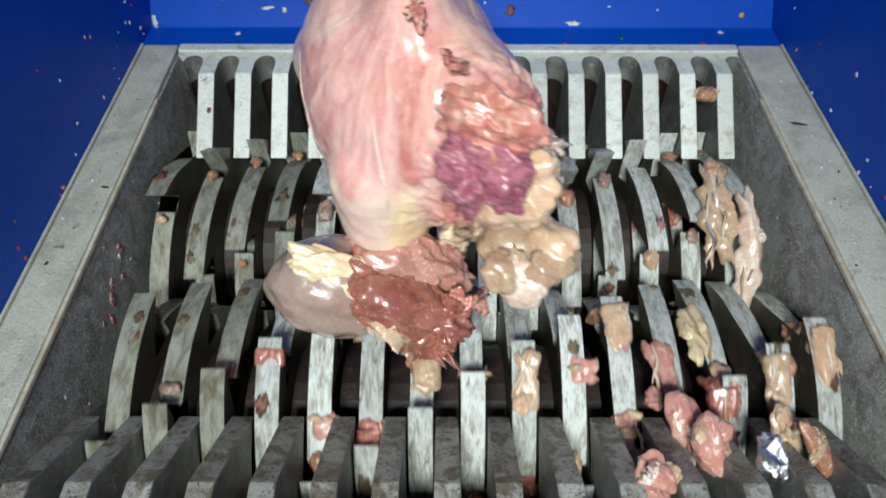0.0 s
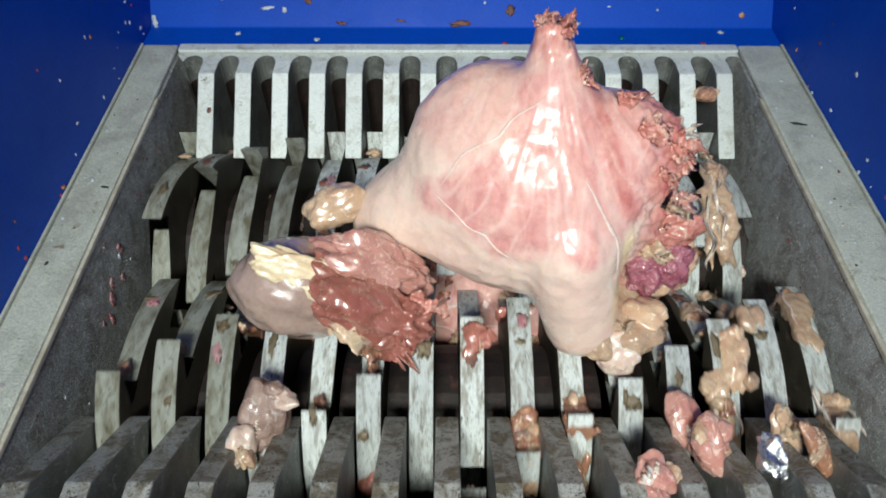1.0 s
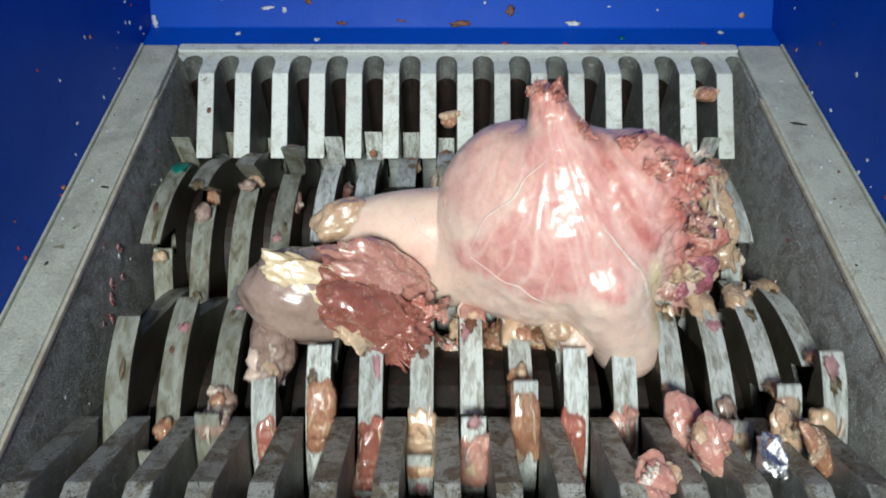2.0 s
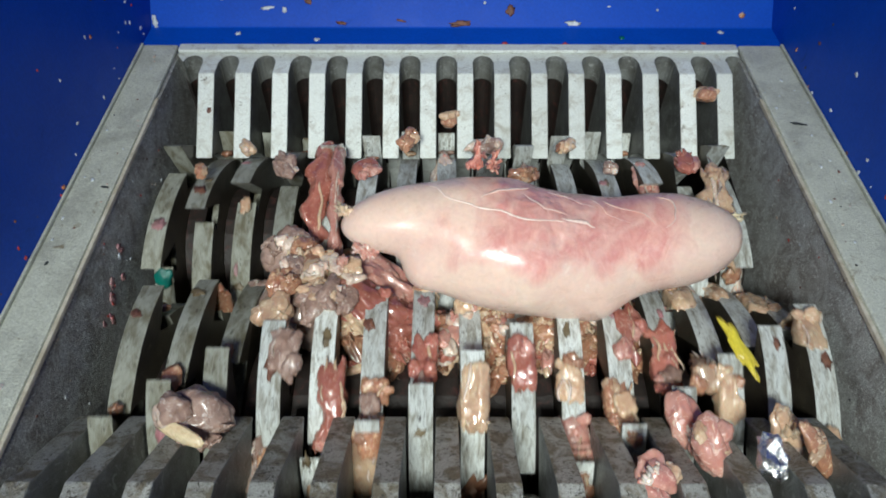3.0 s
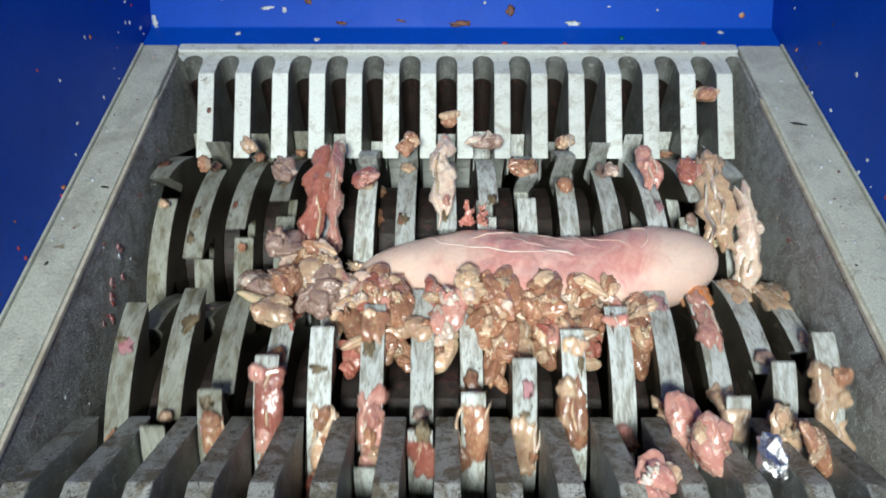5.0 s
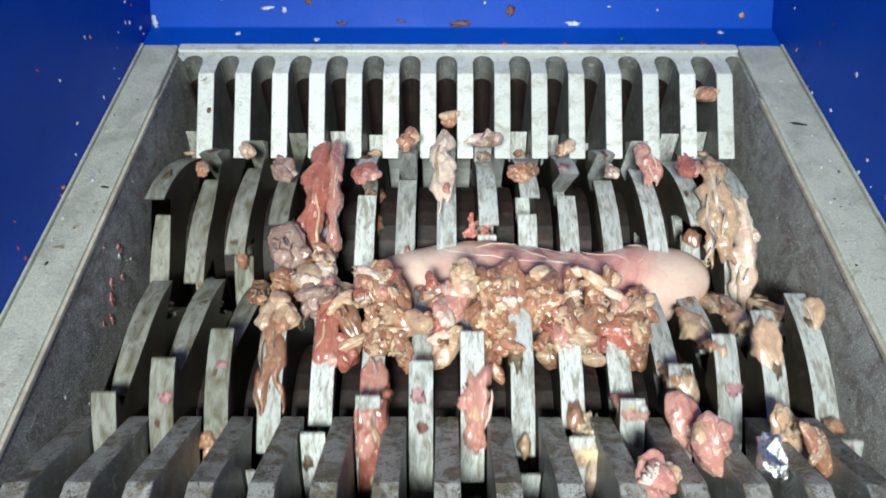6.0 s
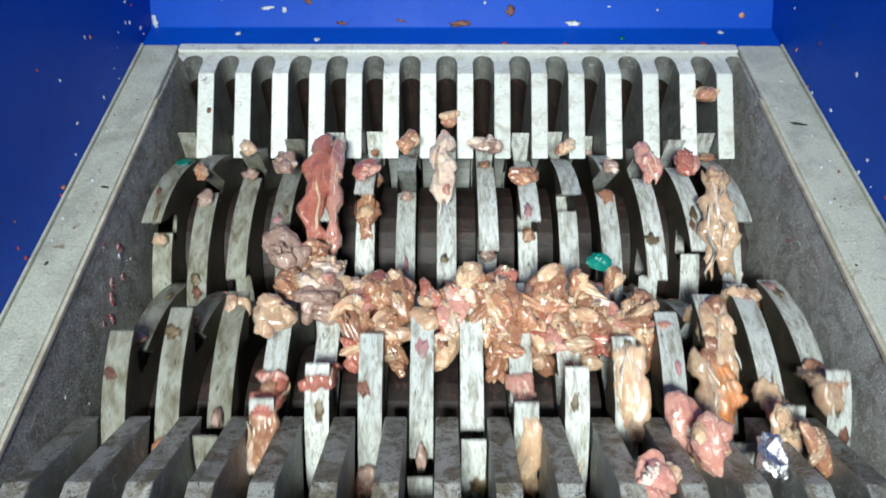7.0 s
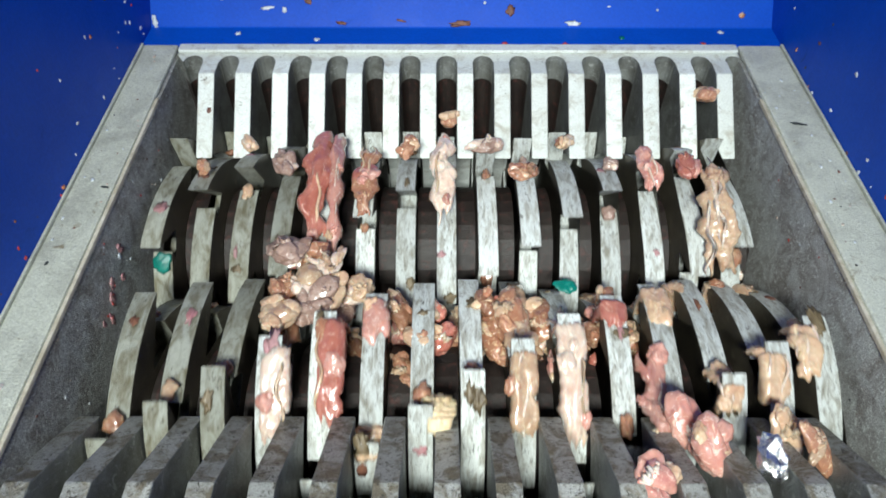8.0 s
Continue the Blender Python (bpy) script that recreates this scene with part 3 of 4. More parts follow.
def breast_tints(q, d):
    n = 0.30 * fbm(q, 1.0)
    pink = step(-1.3, 1.0, q.x + 2 * n - 0.5 * d.y) * step(4.7, 3.5, q.x + n) * step(-0.25, 0.25, d.z + 0.4 * d.y + 0.8 * n)
    haze = 0.35 * step(0.1, 0.8, d.z + n)
    end = step(5.0, 5.5, q.x + n) * step(0.1, 0.7, d.y)
    web = max(0.0, 1 - 8 * abs(noise.noise(q * 0.8 + Vector((2, 5, 0)))))
    return max(1.0 * pink, haze), 0.40 * pink * step(0.35, 0.9, d.y + n), 0.8 * end, 0.22 * pink * web


def breast():
    top = tagged(new("chicken_breast"), "smooth pale pink raw chicken breast with thin membrane", "meat")
    back = Matrix.Translation(-BREAST_AT * P)
    tinted("muscle", body_mesh(BREAST_HEART, breast_distance, breast_relief, breast_tints), top, "").matrix_basis = back
    for points, wide in ((((0.2, -0.35), (0.55, -0.15), (0.95, 0.1), (1.15, 0.35)), 0.055), (((-1.3, 0.2), (-0.6, -0.35), (0.3, -0.65), (1.2, -0.85), (1.9, -0.8)), 0.03),
                         (((1.7, -0.75), (2.3, -0.7), (2.7, -0.85)), 0.045), (((3.0, 0.15), (3.35, -0.3), (3.7, -0.75)), 0.04), (((3.75, 0.1), (3.9, -0.35), (3.85, -0.85)), 0.05), (((1.5, 0.2), (2.1, 0.05), (2.7, -0.3)), 0.02),
                         (((1.0, -0.1), (1.3, -0.5), (2.0, -0.6)), 0.02), (((2.6, 0.2), (2.9, -0.4), (3.2, -0.6)), 0.02)):
        points = [(x, y, 0.62) for x, y in points]
        part("fascia", fascia_mesh(points, wide, BREAST_HEART, breast_distance, breast_relief), FASCIA, top, "thin white strand of fascia", True).matrix_basis = back
    rf = random.Random(9)
    for i, (x, y, z) in enumerate(((-2.3, -0.4, -0.2), (-1.9, -0.9, -0.6), (5.5, 0.1, 0.0), (0.4, 0.75, 0.45), (0.0, 0.8, 0.4))):
        part("torn_flap", flap_mesh(0.5, 0.35, 130 + i * 4.1, 0.06, 0.9), (PALE, PINK, FAT, RAGGED, RAGGED)[i], top, "", True).matrix_basis = back @ at(x, y, z, rf.uniform(-20, 20), -70 if x < -1 else 80 if x > 3 else 10, rf.uniform(-40, 40))
    return top


def offal():
    top = tagged(new("chicken_offal"), "torn purple offal with clinging pale membrane", "meat")
    part("lung", lump(0.58 * P, 0.50 * P, 0.75 * P, 12.0, 0.5, 1.6, 5, 0.06), PURPLE, top, "dark purple lung tissue", True)
    part("membrane", lump(0.85 * P, 0.5 * P, 0.75 * P, 14.0, 0.5, 1.2, 5, 0.02), PALE, top, "wet pale membrane", True).matrix_basis = at(0.15, 0.35, -0.50)
    part("torn_edge", lump(0.70 * P, 0.35 * P, 0.50 * P, 15.0, 0.5, 1.6, 5, 0.06), RAGGED, top, "", True).matrix_basis = at(0.0, 0.15, 0.75)
    return top


def thigh():
    top = tagged(new("chicken_thigh"), "torn raw chicken thigh with grey skin and yellow fat", "meat")
    for name, bm, mat, m, label in (
            ("skin", lump(1.25 * P, 1.0 * P, 1.0 * P, 21.0, 0.14, 1.1, 5, 0.01), SKIN, at(-1.0, 0.1, -0.05, 0, 18, 0), "glossy grey skin"),
            ("muscle", lump(1.15 * P, 0.72 * P, 0.62 * P, 23.0, 0.35, 1.5, 5, 0.05), RED, at(0.30, -0.35, 0.1, 0, 36, 0), "torn dark red muscle"),
            ("torn_end", lump(0.62 * P, 0.5 * P, 0.6 * P, 27.0, 0.6, 1.9, 5, 0.15), RED, at(1.0, -0.55, -0.45, 0, 40, 0), "ragged red end"),
            ("pink_muscle", lump(1.25 * P, 0.5 * P, 0.5 * P, 28.0, 0.4, 1.4, 5, 0.05), PINK, at(0.55, 0.25, 0.4, 0, 30, 0), "pink muscle"),
            ("fat_strip", lump(1.15 * P, 0.42 * P, 0.16 * P, 25.0, 0.35, 1.6, 5, 0.02), FAT, at(-0.55, -0.35, 0.66, 48, 26, -8), "yellow fat"),
            ("torn_flap", flap_mesh(0.9, 0.6, 161.0, 0.08, 0.8), RED, at(0.7, -0.7, -0.2, 20, 140, 0), ""),
            ("torn_flap", flap_mesh(0.8, 0.5, 163.0, 0.08, 0.8), BROWN, at(0.3, -0.9, -0.3, 10, 160, 0), ""),
            ("torn_flap", flap_mesh(0.8, 0.5, 165.0, 0.07, 0.9), RAGGED, at(1.2, -0.4, 0.1, 0, 110, 0), ""),
            ("torn_flap", flap_mesh(0.9, 0.5, 167.0, 0.07, 0.9), PALE, at(-0.3, -0.8, 0.2, 30, 120, 0), ""),
            ("wing_stub", lump(0.70 * P, 0.45 * P, 0.45 * P, 29.0, 0.25, 1.1, 5, 0.01), PALE, at(-0.35, 1.75, 0.45, 0, -12, 20), "curled pale stub of wing")):
        part(name, bm, mat, top, label, True).matrix_basis = m
    return top


chicken_carcass = carcass()
chicken_breast = breast()
chicken_offal = offal()
chicken_thigh = thigh()


# ---- scraps of tissue ----
count = [40.0]
riders = []


def drape_mesh(arc, width, high, radius, seed, over, rim=None):
    """A ragged, stringy sheet that hugs a disc of that radius and hangs over its sides by what passes over."""
    bm = bmesh.new()
    nu, nv = 40, 16
    face, under = [], []
    for j in range(nu + 1):
        s = 2 * j / nu - 1
        f, g = [], []
        for i in range(nv + 1):
            v = 2 * i / nv - 1
            end = noise.noise(Vector((v * 1.2, seed, 7 if s > 0 else 3))) * 0.45 + noise.noise(Vector((v * 4.0, seed, 9))) * 0.08
            y = arc * s * (1 + end * abs(s))
            side = 5 if v > 0 else 11
            hw = width * (0.80 + 0.65 * noise.noise(Vector((y * 75, seed, side))) + 0.20 * noise.noise(Vector((y * 260, seed, side)))) * (1 - 0.35 * abs(s) ** 4)
            x = v * hw + width * 0.35 * noise.noise(Vector((y * 55, seed, 1)))
            q = Vector((x * 130 + seed, y * 45, seed * 0.7))
            strings = 1 - abs(noise.noise(Vector((x * 420 + 6 * noise.noise(q), y * 60, seed))))
            h = 0.22 + 0.75 * max(0.0, noise.noise(q * 0.8) + 0.25) + 0.30 * strings ** 3 + 0.30 * max(0.0, noise.noise(Vector((x * 200, y * 200, seed)))) + 0.04 * noise.noise(Vector((x * 700, y * 700, seed)))
            h = high * h * (1 - abs(v) ** 4) * (1 - abs(s) ** 8) + 0.012 * P
            base = rim(y / radius) if rim else radius
            if abs(x) > over:
                drop = (abs(x) - over) * 1.3
                base -= drop
                x = math.copysign(over + 0.03 * P + 0.25 * drop * (1 + noise.noise(q * 2)), x)
            a = y / radius
            f.append(bm.verts.new((x, (base + h) * math.sin(a), (base + h) * math.cos(a))))
            g.append(bm.verts.new((x * 0.97, (base - 0.03 * P) * math.sin(a), (base - 0.03 * P) * math.cos(a))))
        face.append(f)
        under.append(g)
    for j in range(nu):
        for i in range(nv):
            bm.faces.new((face[j][i], face[j][i + 1], face[j + 1][i + 1], face[j + 1][i]))
            bm.faces.new((under[j][i], under[j + 1][i], under[j + 1][i + 1], under[j][i + 1]))
        for i in (0, nv):
            bm.faces.new((face[j][i], face[j + 1][i], under[j + 1][i], under[j][i]))
    for i in range(nv):
        for j in (0, nu):
            bm.faces.new((face[j][i], face[j][i + 1], under[j][i + 1], under[j][i]))
    return bm


def scrap_mesh(arc, width, high, radius, rough=0.42, over=0.24 * P, rim=None):
    """The pieces of a torn scrap bent round a disc of that radius: half length arc (metres)."""
    count[0] += 1.37
    seed = count[0]
    rng = random.Random(int(seed * 100))
    made = [("fold", drape_mesh(arc, width * 1.05, high, radius, seed, over, rim), 0)]
    for i in range(rng.randint(1, 3)):
        u, w, s, slot = rng.choice((-0.8, 0.8, 0.0)) + rng.uniform(-0.2, 0.2), rng.uniform(-0.7, 0.7), rng.uniform(0.28, 0.5), rng.choice((0, 0, 1))
        one = lump(width * s * 1.1, min(arc * 0.7, width * 1.3) * s, high * s * 1.6, seed + i * 5.3, rough, 1.1, 4, 0.02, 2.0)
        for v in one.verts:
            y, z, x = v.co.y + u * arc, v.co.z + high * 0.35, v.co.x + w * width
            a, r = y / radius, (rim(y / radius) if rim else radius) + z + high * 0.4 * noise.noise(Vector((x * 190, y * 120, seed)))
            v.co = Vector((x, r * math.sin(a), r * math.cos(a)))
        made.append(("fold", one, slot))
    # thin cords of sinew along it
    for i in range(rng.randint(1, 3)):
        u, w, s = rng.uniform(-0.5, 0.5), rng.uniform(-0.9, 0.9), rng.uniform(0.5, 1.0)
        one = lump(width * 0.09, arc * s * 0.8, high * 0.16, seed + i * 3.1, 0.3, 1.5, 3, 0.0)
        for v in one.verts:
            y = v.co.y + u * arc
            x = v.co.x + w * width * 0.8 + width * 0.6 * noise.noise(Vector((y * 80, seed, i)))
            a, r = y / radius, (rim(y / radius) if rim else radius) + v.co.z + high * (0.55 + 0.5 * noise.noise(Vector((seed, y * 110, i))))
            v.co = Vector((x, r * math.sin(a), r * math.cos(a)))
        made.append(("sinew", one, 2))
    return made


def clot_mesh(sy, sx, sz):
    """The pieces of a crumpled clot of tissue with half axes in metres."""
    count[0] += 1.37
    seed = count[0]
    rng = random.Random(int(seed * 100))
    made = [("fold", lump(sx, sy, sz, seed, 0.34, 1.0, 4, 0.02, 2.2), 0)]
    for i in range(rng.randint(2, 4)):
        k = rng.uniform(0.4, 0.65)
        one = lump(sx * k, sy * k * rng.uniform(0.7, 1.4), sz * k * 1.2, seed + i * 5.3, 0.34, 1.0, 4, 0.02, 2.0)
        a = rng.uniform(0, 2 * math.pi)
        bmesh.ops.transform(one, matrix=Matrix.Translation((0.75 * sx * math.cos(a), 0.75 * sy * math.sin(a), sz * rng.uniform(0.1, 0.8))) @ pose(0, 0, 0, rng.uniform(-30, 30), rng.uniform(-30, 30), rng.uniform(0, 180)), verts=one.verts)
        made.append(("fold", one, rng.choice((0, 0, 1, 2))))
    for i in range(1):
        one = flap_mesh(sy / P * rng.uniform(0.5, 0.8), sx / P * 1.3, seed + 31 * i, 0.09, 0.6)
        bmesh.ops.transform(one, matrix=Matrix.Translation((rng.uniform(-0.5, 0.5) * sx, rng.uniform(-0.5, 0.5) * sy, 0.3 * sz)) @ pose(0, 0, 0, rng.uniform(-90, 90), rng.uniform(-50, 50), 0), verts=one.verts)
        made.append(("flap", one, rng.choice((0, 1, 2))))
    return made


LABELS = {RED: "torn scrap of dark red meat", PINK: "torn scrap of pink meat", PALE: "folded scrap of pale wet tissue", BROWN: "scrap of brown minced meat",
          FAT: "lump of yellow fat", GREY: "scrap of grey offal", ORANGE: "scrap of meat with an orange shred", WHITE: "scrap of white sinewy tissue"}
OTHER = {RED: PINK, PINK: PALE, PALE: BROWN, BROWN: PALE, FAT: PALE, GREY: WHITE, ORANGE: PALE, WHITE: PINK}


def scrap(pieces, mat, where, name="meat_scrap"):
    """A scrap whose smaller folds and sinews are parts of the first piece."""
    tones = (mat, OTHER[mat], WHITE if mat in (PALE, PINK, GREY) else PALE)
    ob = part(name, pieces[0][1], mat, None, "", True)
    for kind, bm, slot in pieces[1:]:
        part(kind, bm, tones[slot], ob, "", True)
    return tagged(ob, LABELS[mat] + " " + where, "meat scrap", "meat scraps")


def ride(seconds, x, degrees, arc, mat):
    """A scrap that clings to a disc of the near shaft and stands at that angle at that time."""
    lead = near_phase(round(x)) + NEAR_RATE * (seconds - 7.0) - degrees

    def rim(a):
        return sum(rim_at(((lead - math.degrees(a) + k) % 60) / 60) for k in (-4, -2, 0, 2, 4)) / 5 - 0.02 * P
    bm = scrap_mesh(TIP * radians(arc) * 0.5, 0.36 * P, 0.18 * P, 3.0 * P, rim=rim)
    ob = scrap(bm, mat, "clinging to a cutting disc")
    riders.append((ob, seconds, x, degrees))


ride(0, -4.00, 2, 14, RED)
ride(0, -2.85, -29, 10, PINK)
ride(0, -1.95, -30, 9, RED)
ride(0, -0.90, -6, 16, PALE)
ride(0, 0.01, -7, 8, PALE)
ride(0, 1.02, -12, 18, PALE)
ride(0, 2.24, -7, 9, PINK)
ride(0, 3.02, 18, 27, PALE)
ride(0, 2.92, -30, 14, PINK)
ride(0, 3.83, -6, 25, PINK)
ride(0, 4.80, -16, 17, RED)
ride(0, 4.71, 15, 28, FAT)
ride(0, 5.98, -8, 22, PALE)
ride(0, 7.06, 7, 29, PALE)
ride(0.5, -4.77, -22, 14, BROWN)
ride(0.5, 0.04, -30, 17, RED)
ride(0.5, 0.95, -12, 8, RED)
ride(0.5, 3.88, -18, 15, PINK)
ride(0.5, 5.03, -6, 12, PALE)
ride(0.5, 5.03, -28, 12, PALE)
ride(0.5, 5.82, -16, 24, PALE)
ride(0.5, 7.03, -21, 27, PALE)
ride(1, 1.03, -30, 16, BROWN)
ride(1, 2.00, -23, 14, BROWN)
ride(1, 4.08, -29, 12, PINK)
ride(1, 4.86, -21, 23, PALE)
ride(1, 5.20, -2, 22, PALE)
ride(1, 0.07, 14, 24, RED)
ride(1.5, -1.98, -18, 18, RED)
ride(1.5, 0.05, -16, 13, PINK)
ride(1.5, 0.95, -18, 22, PALE)
ride(1.5, 2.02, -17, 32, BROWN)
ride(1.5, 4.00, -16, 17, PALE)
ride(1.5, 4.97, -5, 32, PALE)
ride(1.5, 5.95, -6, 12, PALE)
ride(1.5, 7.04, 17, 20, PALE)
ride(2.2, -5.77, -16, 11, BROWN)
ride(2.2, -4.96, -6, 18, GREY)
ride(2.2, -3.84, -21, 22, RED)
ride(2.2, -2.93, -8, 22, BROWN)
ride(2.2, -1.96, -23, 23, RED)
ride(2.2, -0.99, -16, 22, PALE)
ride(2.2, 0.01, -25, 19, PINK)
ride(2.2, 1.00, -7, 31, BROWN)
ride(2.2, 1.90, -21, 23, RED)
ride(2.2, 2.90, -16, 20, PINK)
ride(2.2, 3.91, -8, 24, PALE)
ride(2.2, 4.81, -21, 22, PALE)
ride(2.2, 5.92, -8, 20, PALE)
ride(2.2, 6.73, -16, 17, PALE)
ride(3, -3.78, 4, 26, GREY)
ride(3, -2.82, -19, 31, RED)
ride(3, -1.93, -14, 11, BROWN)
ride(3, -2.00, -32, 14, BROWN)
ride(3, -0.98, -1, 24, RED)
ride(3, 0.05, -18, 24, PALE)
ride(3, 0.99, -6, 16, RED)
ride(3, 2.02, -32, 14, PINK)
ride(3, 1.95, -10, 16, PALE)
ride(3, 2.90, -21, 21, BROWN)
ride(3, 3.31, 12, 20, RED)
ride(3, 3.96, 2, 30, RED)
ride(3, 4.55, -5, 17, PALE)
ride(3, 5.00, -18, 16, PALE)
ride(3, 6.96, 14, 21, PALE)
ride(3.5, -4.03, -6, 25, GREY)
ride(3.5, -2.91, -25, 32, PALE)
ride(3.5, -2.02, -2, 35, PALE)
ride(3.5, 0.04, -21, 22, BROWN)
ride(3.5, 0.94, -25, 18, PALE)
ride(3.5, 1.93, -12, 43, BROWN)
ride(3.5, 2.92, -29, 12, RED)
ride(3.5, 5.00, -18, 26, PALE)
ride(3.5, 6.05, -9, 30, PALE)
ride(3.5, 6.92, -4, 17, PALE)
ride(3.5, -4.94, -20, 20, GREY)
ride(4, -4.90, -17, 28, BROWN)
ride(4, -3.96, -27, 19, RED)
ride(4, -2.93, -5, 47, BROWN)
ride(4, -2.00, 6, 22, RED)
ride(4, 0.05, -16, 17, BROWN)
ride(4, 0.93, -3, 44, BROWN)
ride(4, 1.88, -19, 27, BROWN)
ride(4, 2.92, -3, 28, PALE)
ride(4, 4.71, -14, 23, PINK)
ride(4, 5.95, 27, 48, PALE)
ride(4, 7.26, -25, 19, PALE)
ride(4.5, -5.02, 27, 48, BROWN)
ride(4.5, -3.94, 9, 52, RED)
ride(4.5, -2.79, 17, 69, PALE)
ride(4.5, -1.96, -27, 19, BROWN)
ride(4.5, 1.05, -21, 35, PALE)
ride(4.5, 2.95, -21, 16, PINK)
ride(4.5, 2.07, -36, 14, PALE)
ride(4.5, 5.09, -1, 24, ORANGE)
ride(4.5, 5.00, -23, 20, PINK)
ride(4.5, 6.10, 6, 22, PALE)
ride(4.5, 7.01, 12, 29, PALE)
ride(5.2, -4.85, -18, 16, BROWN)
ride(5.2, -3.94, -5, 27, RED)
ride(5.2, -2.87, -21, 27, PALE)
ride(5.2, -2.00, -10, 26, PINK)
ride(5.2, -0.98, -21, 16, RED)
ride(5.2, 0.02, -10, 28, BROWN)
ride(5.2, 0.96, -21, 23, PALE)
ride(5.2, 1.96, -8, 24, BROWN)
ride(5.2, 2.86, -23, 20, PINK)
ride(5.2, 3.87, -12, 23, PALE)
ride(5.2, 4.97, -6, 21, PALE)
ride(5.2, 5.80, -18, 20, PALE)
ride(5.2, 6.96, -2, 20, PALE)
ride(6, -4.02, 15, 60, BROWN)
ride(6, -2.96, 16, 32, RED)
ride(6, -1.97, -21, 37, PINK)
ride(6, 0.10, -21, 29, PINK)
ride(6, 3.02, -20, 11, PINK)
ride(6, 4.05, -10, 18, PALE)
ride(6, 4.89, 16, 32, PALE)
ride(6, 5.98, 18, 41, PALE)
ride(6, 7.17, 33, 38, PALE)
ride(6, 2.13, -32, 16, FAT)
ride(6.5, -4.96, -6, 25, PALE)
ride(6.5, -1.93, 7, 44, RED)
ride(6.5, 2.39, -6, 40, WHITE)
ride(6.5, 3.93, -18, 22, PINK)
ride(6.5, 5.12, -21, 20, PALE)
ride(6.5, 5.97, -2, 15, PALE)
ride(7, -3.96, -16, 17, RED)
ride(7, -4.04, -34, 19, WHITE)
ride(7, -2.98, -8, 14, RED)
ride(7, 0.96, -14, 15, PINK)
ride(7, 3.04, -7, 31, PALE)
ride(7, 4.98, -14, 21, ORANGE)
ride(7, 5.07, 9, 30, PALE)
ride(7, 5.96, -18, 18, PALE)
ride(7, 6.83, -12, 19, PALE)
ride(7.5, -3.96, -5, 47, BROWN)
ride(7.5, -2.96, -27, 19, BROWN)
ride(7.5, -1.97, -21, 22, PINK)
ride(7.5, 1.02, -11, 50, PALE)
ride(7.5, 3.00, -14, 25, RED)
ride(7.5, 3.16, 32, 39, PALE)
ride(7.5, 4.05, -10, 26, PALE)
ride(7.5, 4.71, 23, 44, PALE)
ride(8, -3.86, -17, 34, WHITE)
ride(8, 2.01, -2, 62, WHITE)
ride(8, 1.01, -17, 34, PALE)
ride(8, -2.00, -33, 10, PALE)
ride(8, -2.83, -3, 44, RED)
ride(8, -0.59, -24, 14, FAT)
ride(8, 3.63, -15, 32, PINK)
ride(8, 4.93, -14, 17, PALE)
ride(8, 5.89, -10, 20, PALE)
ride(8, 6.72, 3, 21, PALE)


def lie(x, y, z, sx, sy, sz, mat, rx=0, rz=0, where="lying on the comb fingers"):
    """A scrap that lies still."""
    ob = scrap(clot_mesh(sy * P, sx * P, sz * P), mat, where)
    ob.matrix_basis = at(x, y, z, rx, 0, rz)
    return ob


lie(4.2, -4.75, -0.55, 0.32, 0.55, 0.24, PINK, 36, 25)
lie(3.9, -4.1, -0.80, 0.28, 0.5, 0.20, PINK, 36, 15)
lie(5.75, -4.35, -0.85, 0.30, 0.45, 0.12, PALE, 36, 10)
lie(6.1, -4.75, -0.58, 0.22, 0.55, 0.12, BROWN, 36, 35)
lie(2.93, -5.45, -0.10, 0.32, 0.4, 0.25, PINK, 36, 20)
lie(6.45, 5.1, -0.30, 0.22, 0.3, 0.2, BROWN, -37, 0, "stuck between two comb fingers")
lie(-0.45, 4.6, -0.75, 0.2, 0.3, 0.2, BROWN, -37, 0, "stuck between two comb fingers")
foil = tagged(part("foil_scrap", lump(0.26 * P, 0.40 * P, 0.22 * P, 71.0, 0.5, 1.6, 3, 0.10), FOIL), "crumpled scrap of silver foil on the comb fingers", "foil scrap")
foil.matrix_basis = at(5.0, -5.1, -0.15, 36, 0, 10)

# scraps that stay on the far side, shaken in place
def drape(x, arc, width, high, mat, where):
    """A scrap bent over a disc of the far shaft; its origin is on the shaft's axis."""
    return scrap(scrap_mesh(TIP * radians(arc) * 0.5, width * P, high * P, TIP + 0.02 * P, 0.40, width * P), mat, where)


beige_lump = drape(5.95, 44, 0.46, 0.34, PALE, "wedged beside the far shaft")
pale_lump = drape(6.6, 50, 0.30, 0.28, WHITE, "wedged beside the far shaft")
red_muscle = drape(-3.65, 58, 0.38, 0.28, RED, "draped over the far discs")
pink_flap = drape(-3.2, 62, 0.20, 0.24, PINK, "draped over the far discs")
fringe = drape(-0.55, 44, 0.34, 0.26, WHITE, "hooked on the far discs")
pink_knob = drape(4.42, 24, 0.28, 0.26, PINK, "hooked on the far discs")
brown_strip = drape(-2.45, 34, 0.30, 0.20, BROWN, "draped over the far discs")
loose_flesh = lie(2.2, -2.0, -0.5, 0.7, 0.8, 0.4, PALE, 20, 0, "hanging under the carcass")
curl = lie(-4.0, -3.9, -0.9, 0.42, 0.75, 0.4, GREY, 36, -20, "curled on the comb fingers")
curl_end = lie(-4.25, -4.4, -0.75, 0.25, 0.4, 0.3, WHITE, 36, -30, "curled on the comb fingers")
bone_chip = tagged(part("bone_chip", lump(0.50 * P, 0.16 * P, 0.10 * P, 73.0, 0.2, 1.2, 4, 0.03), FAT, None, "", True), "pale yellow splinter of gristle on grey skin", "bone chip")
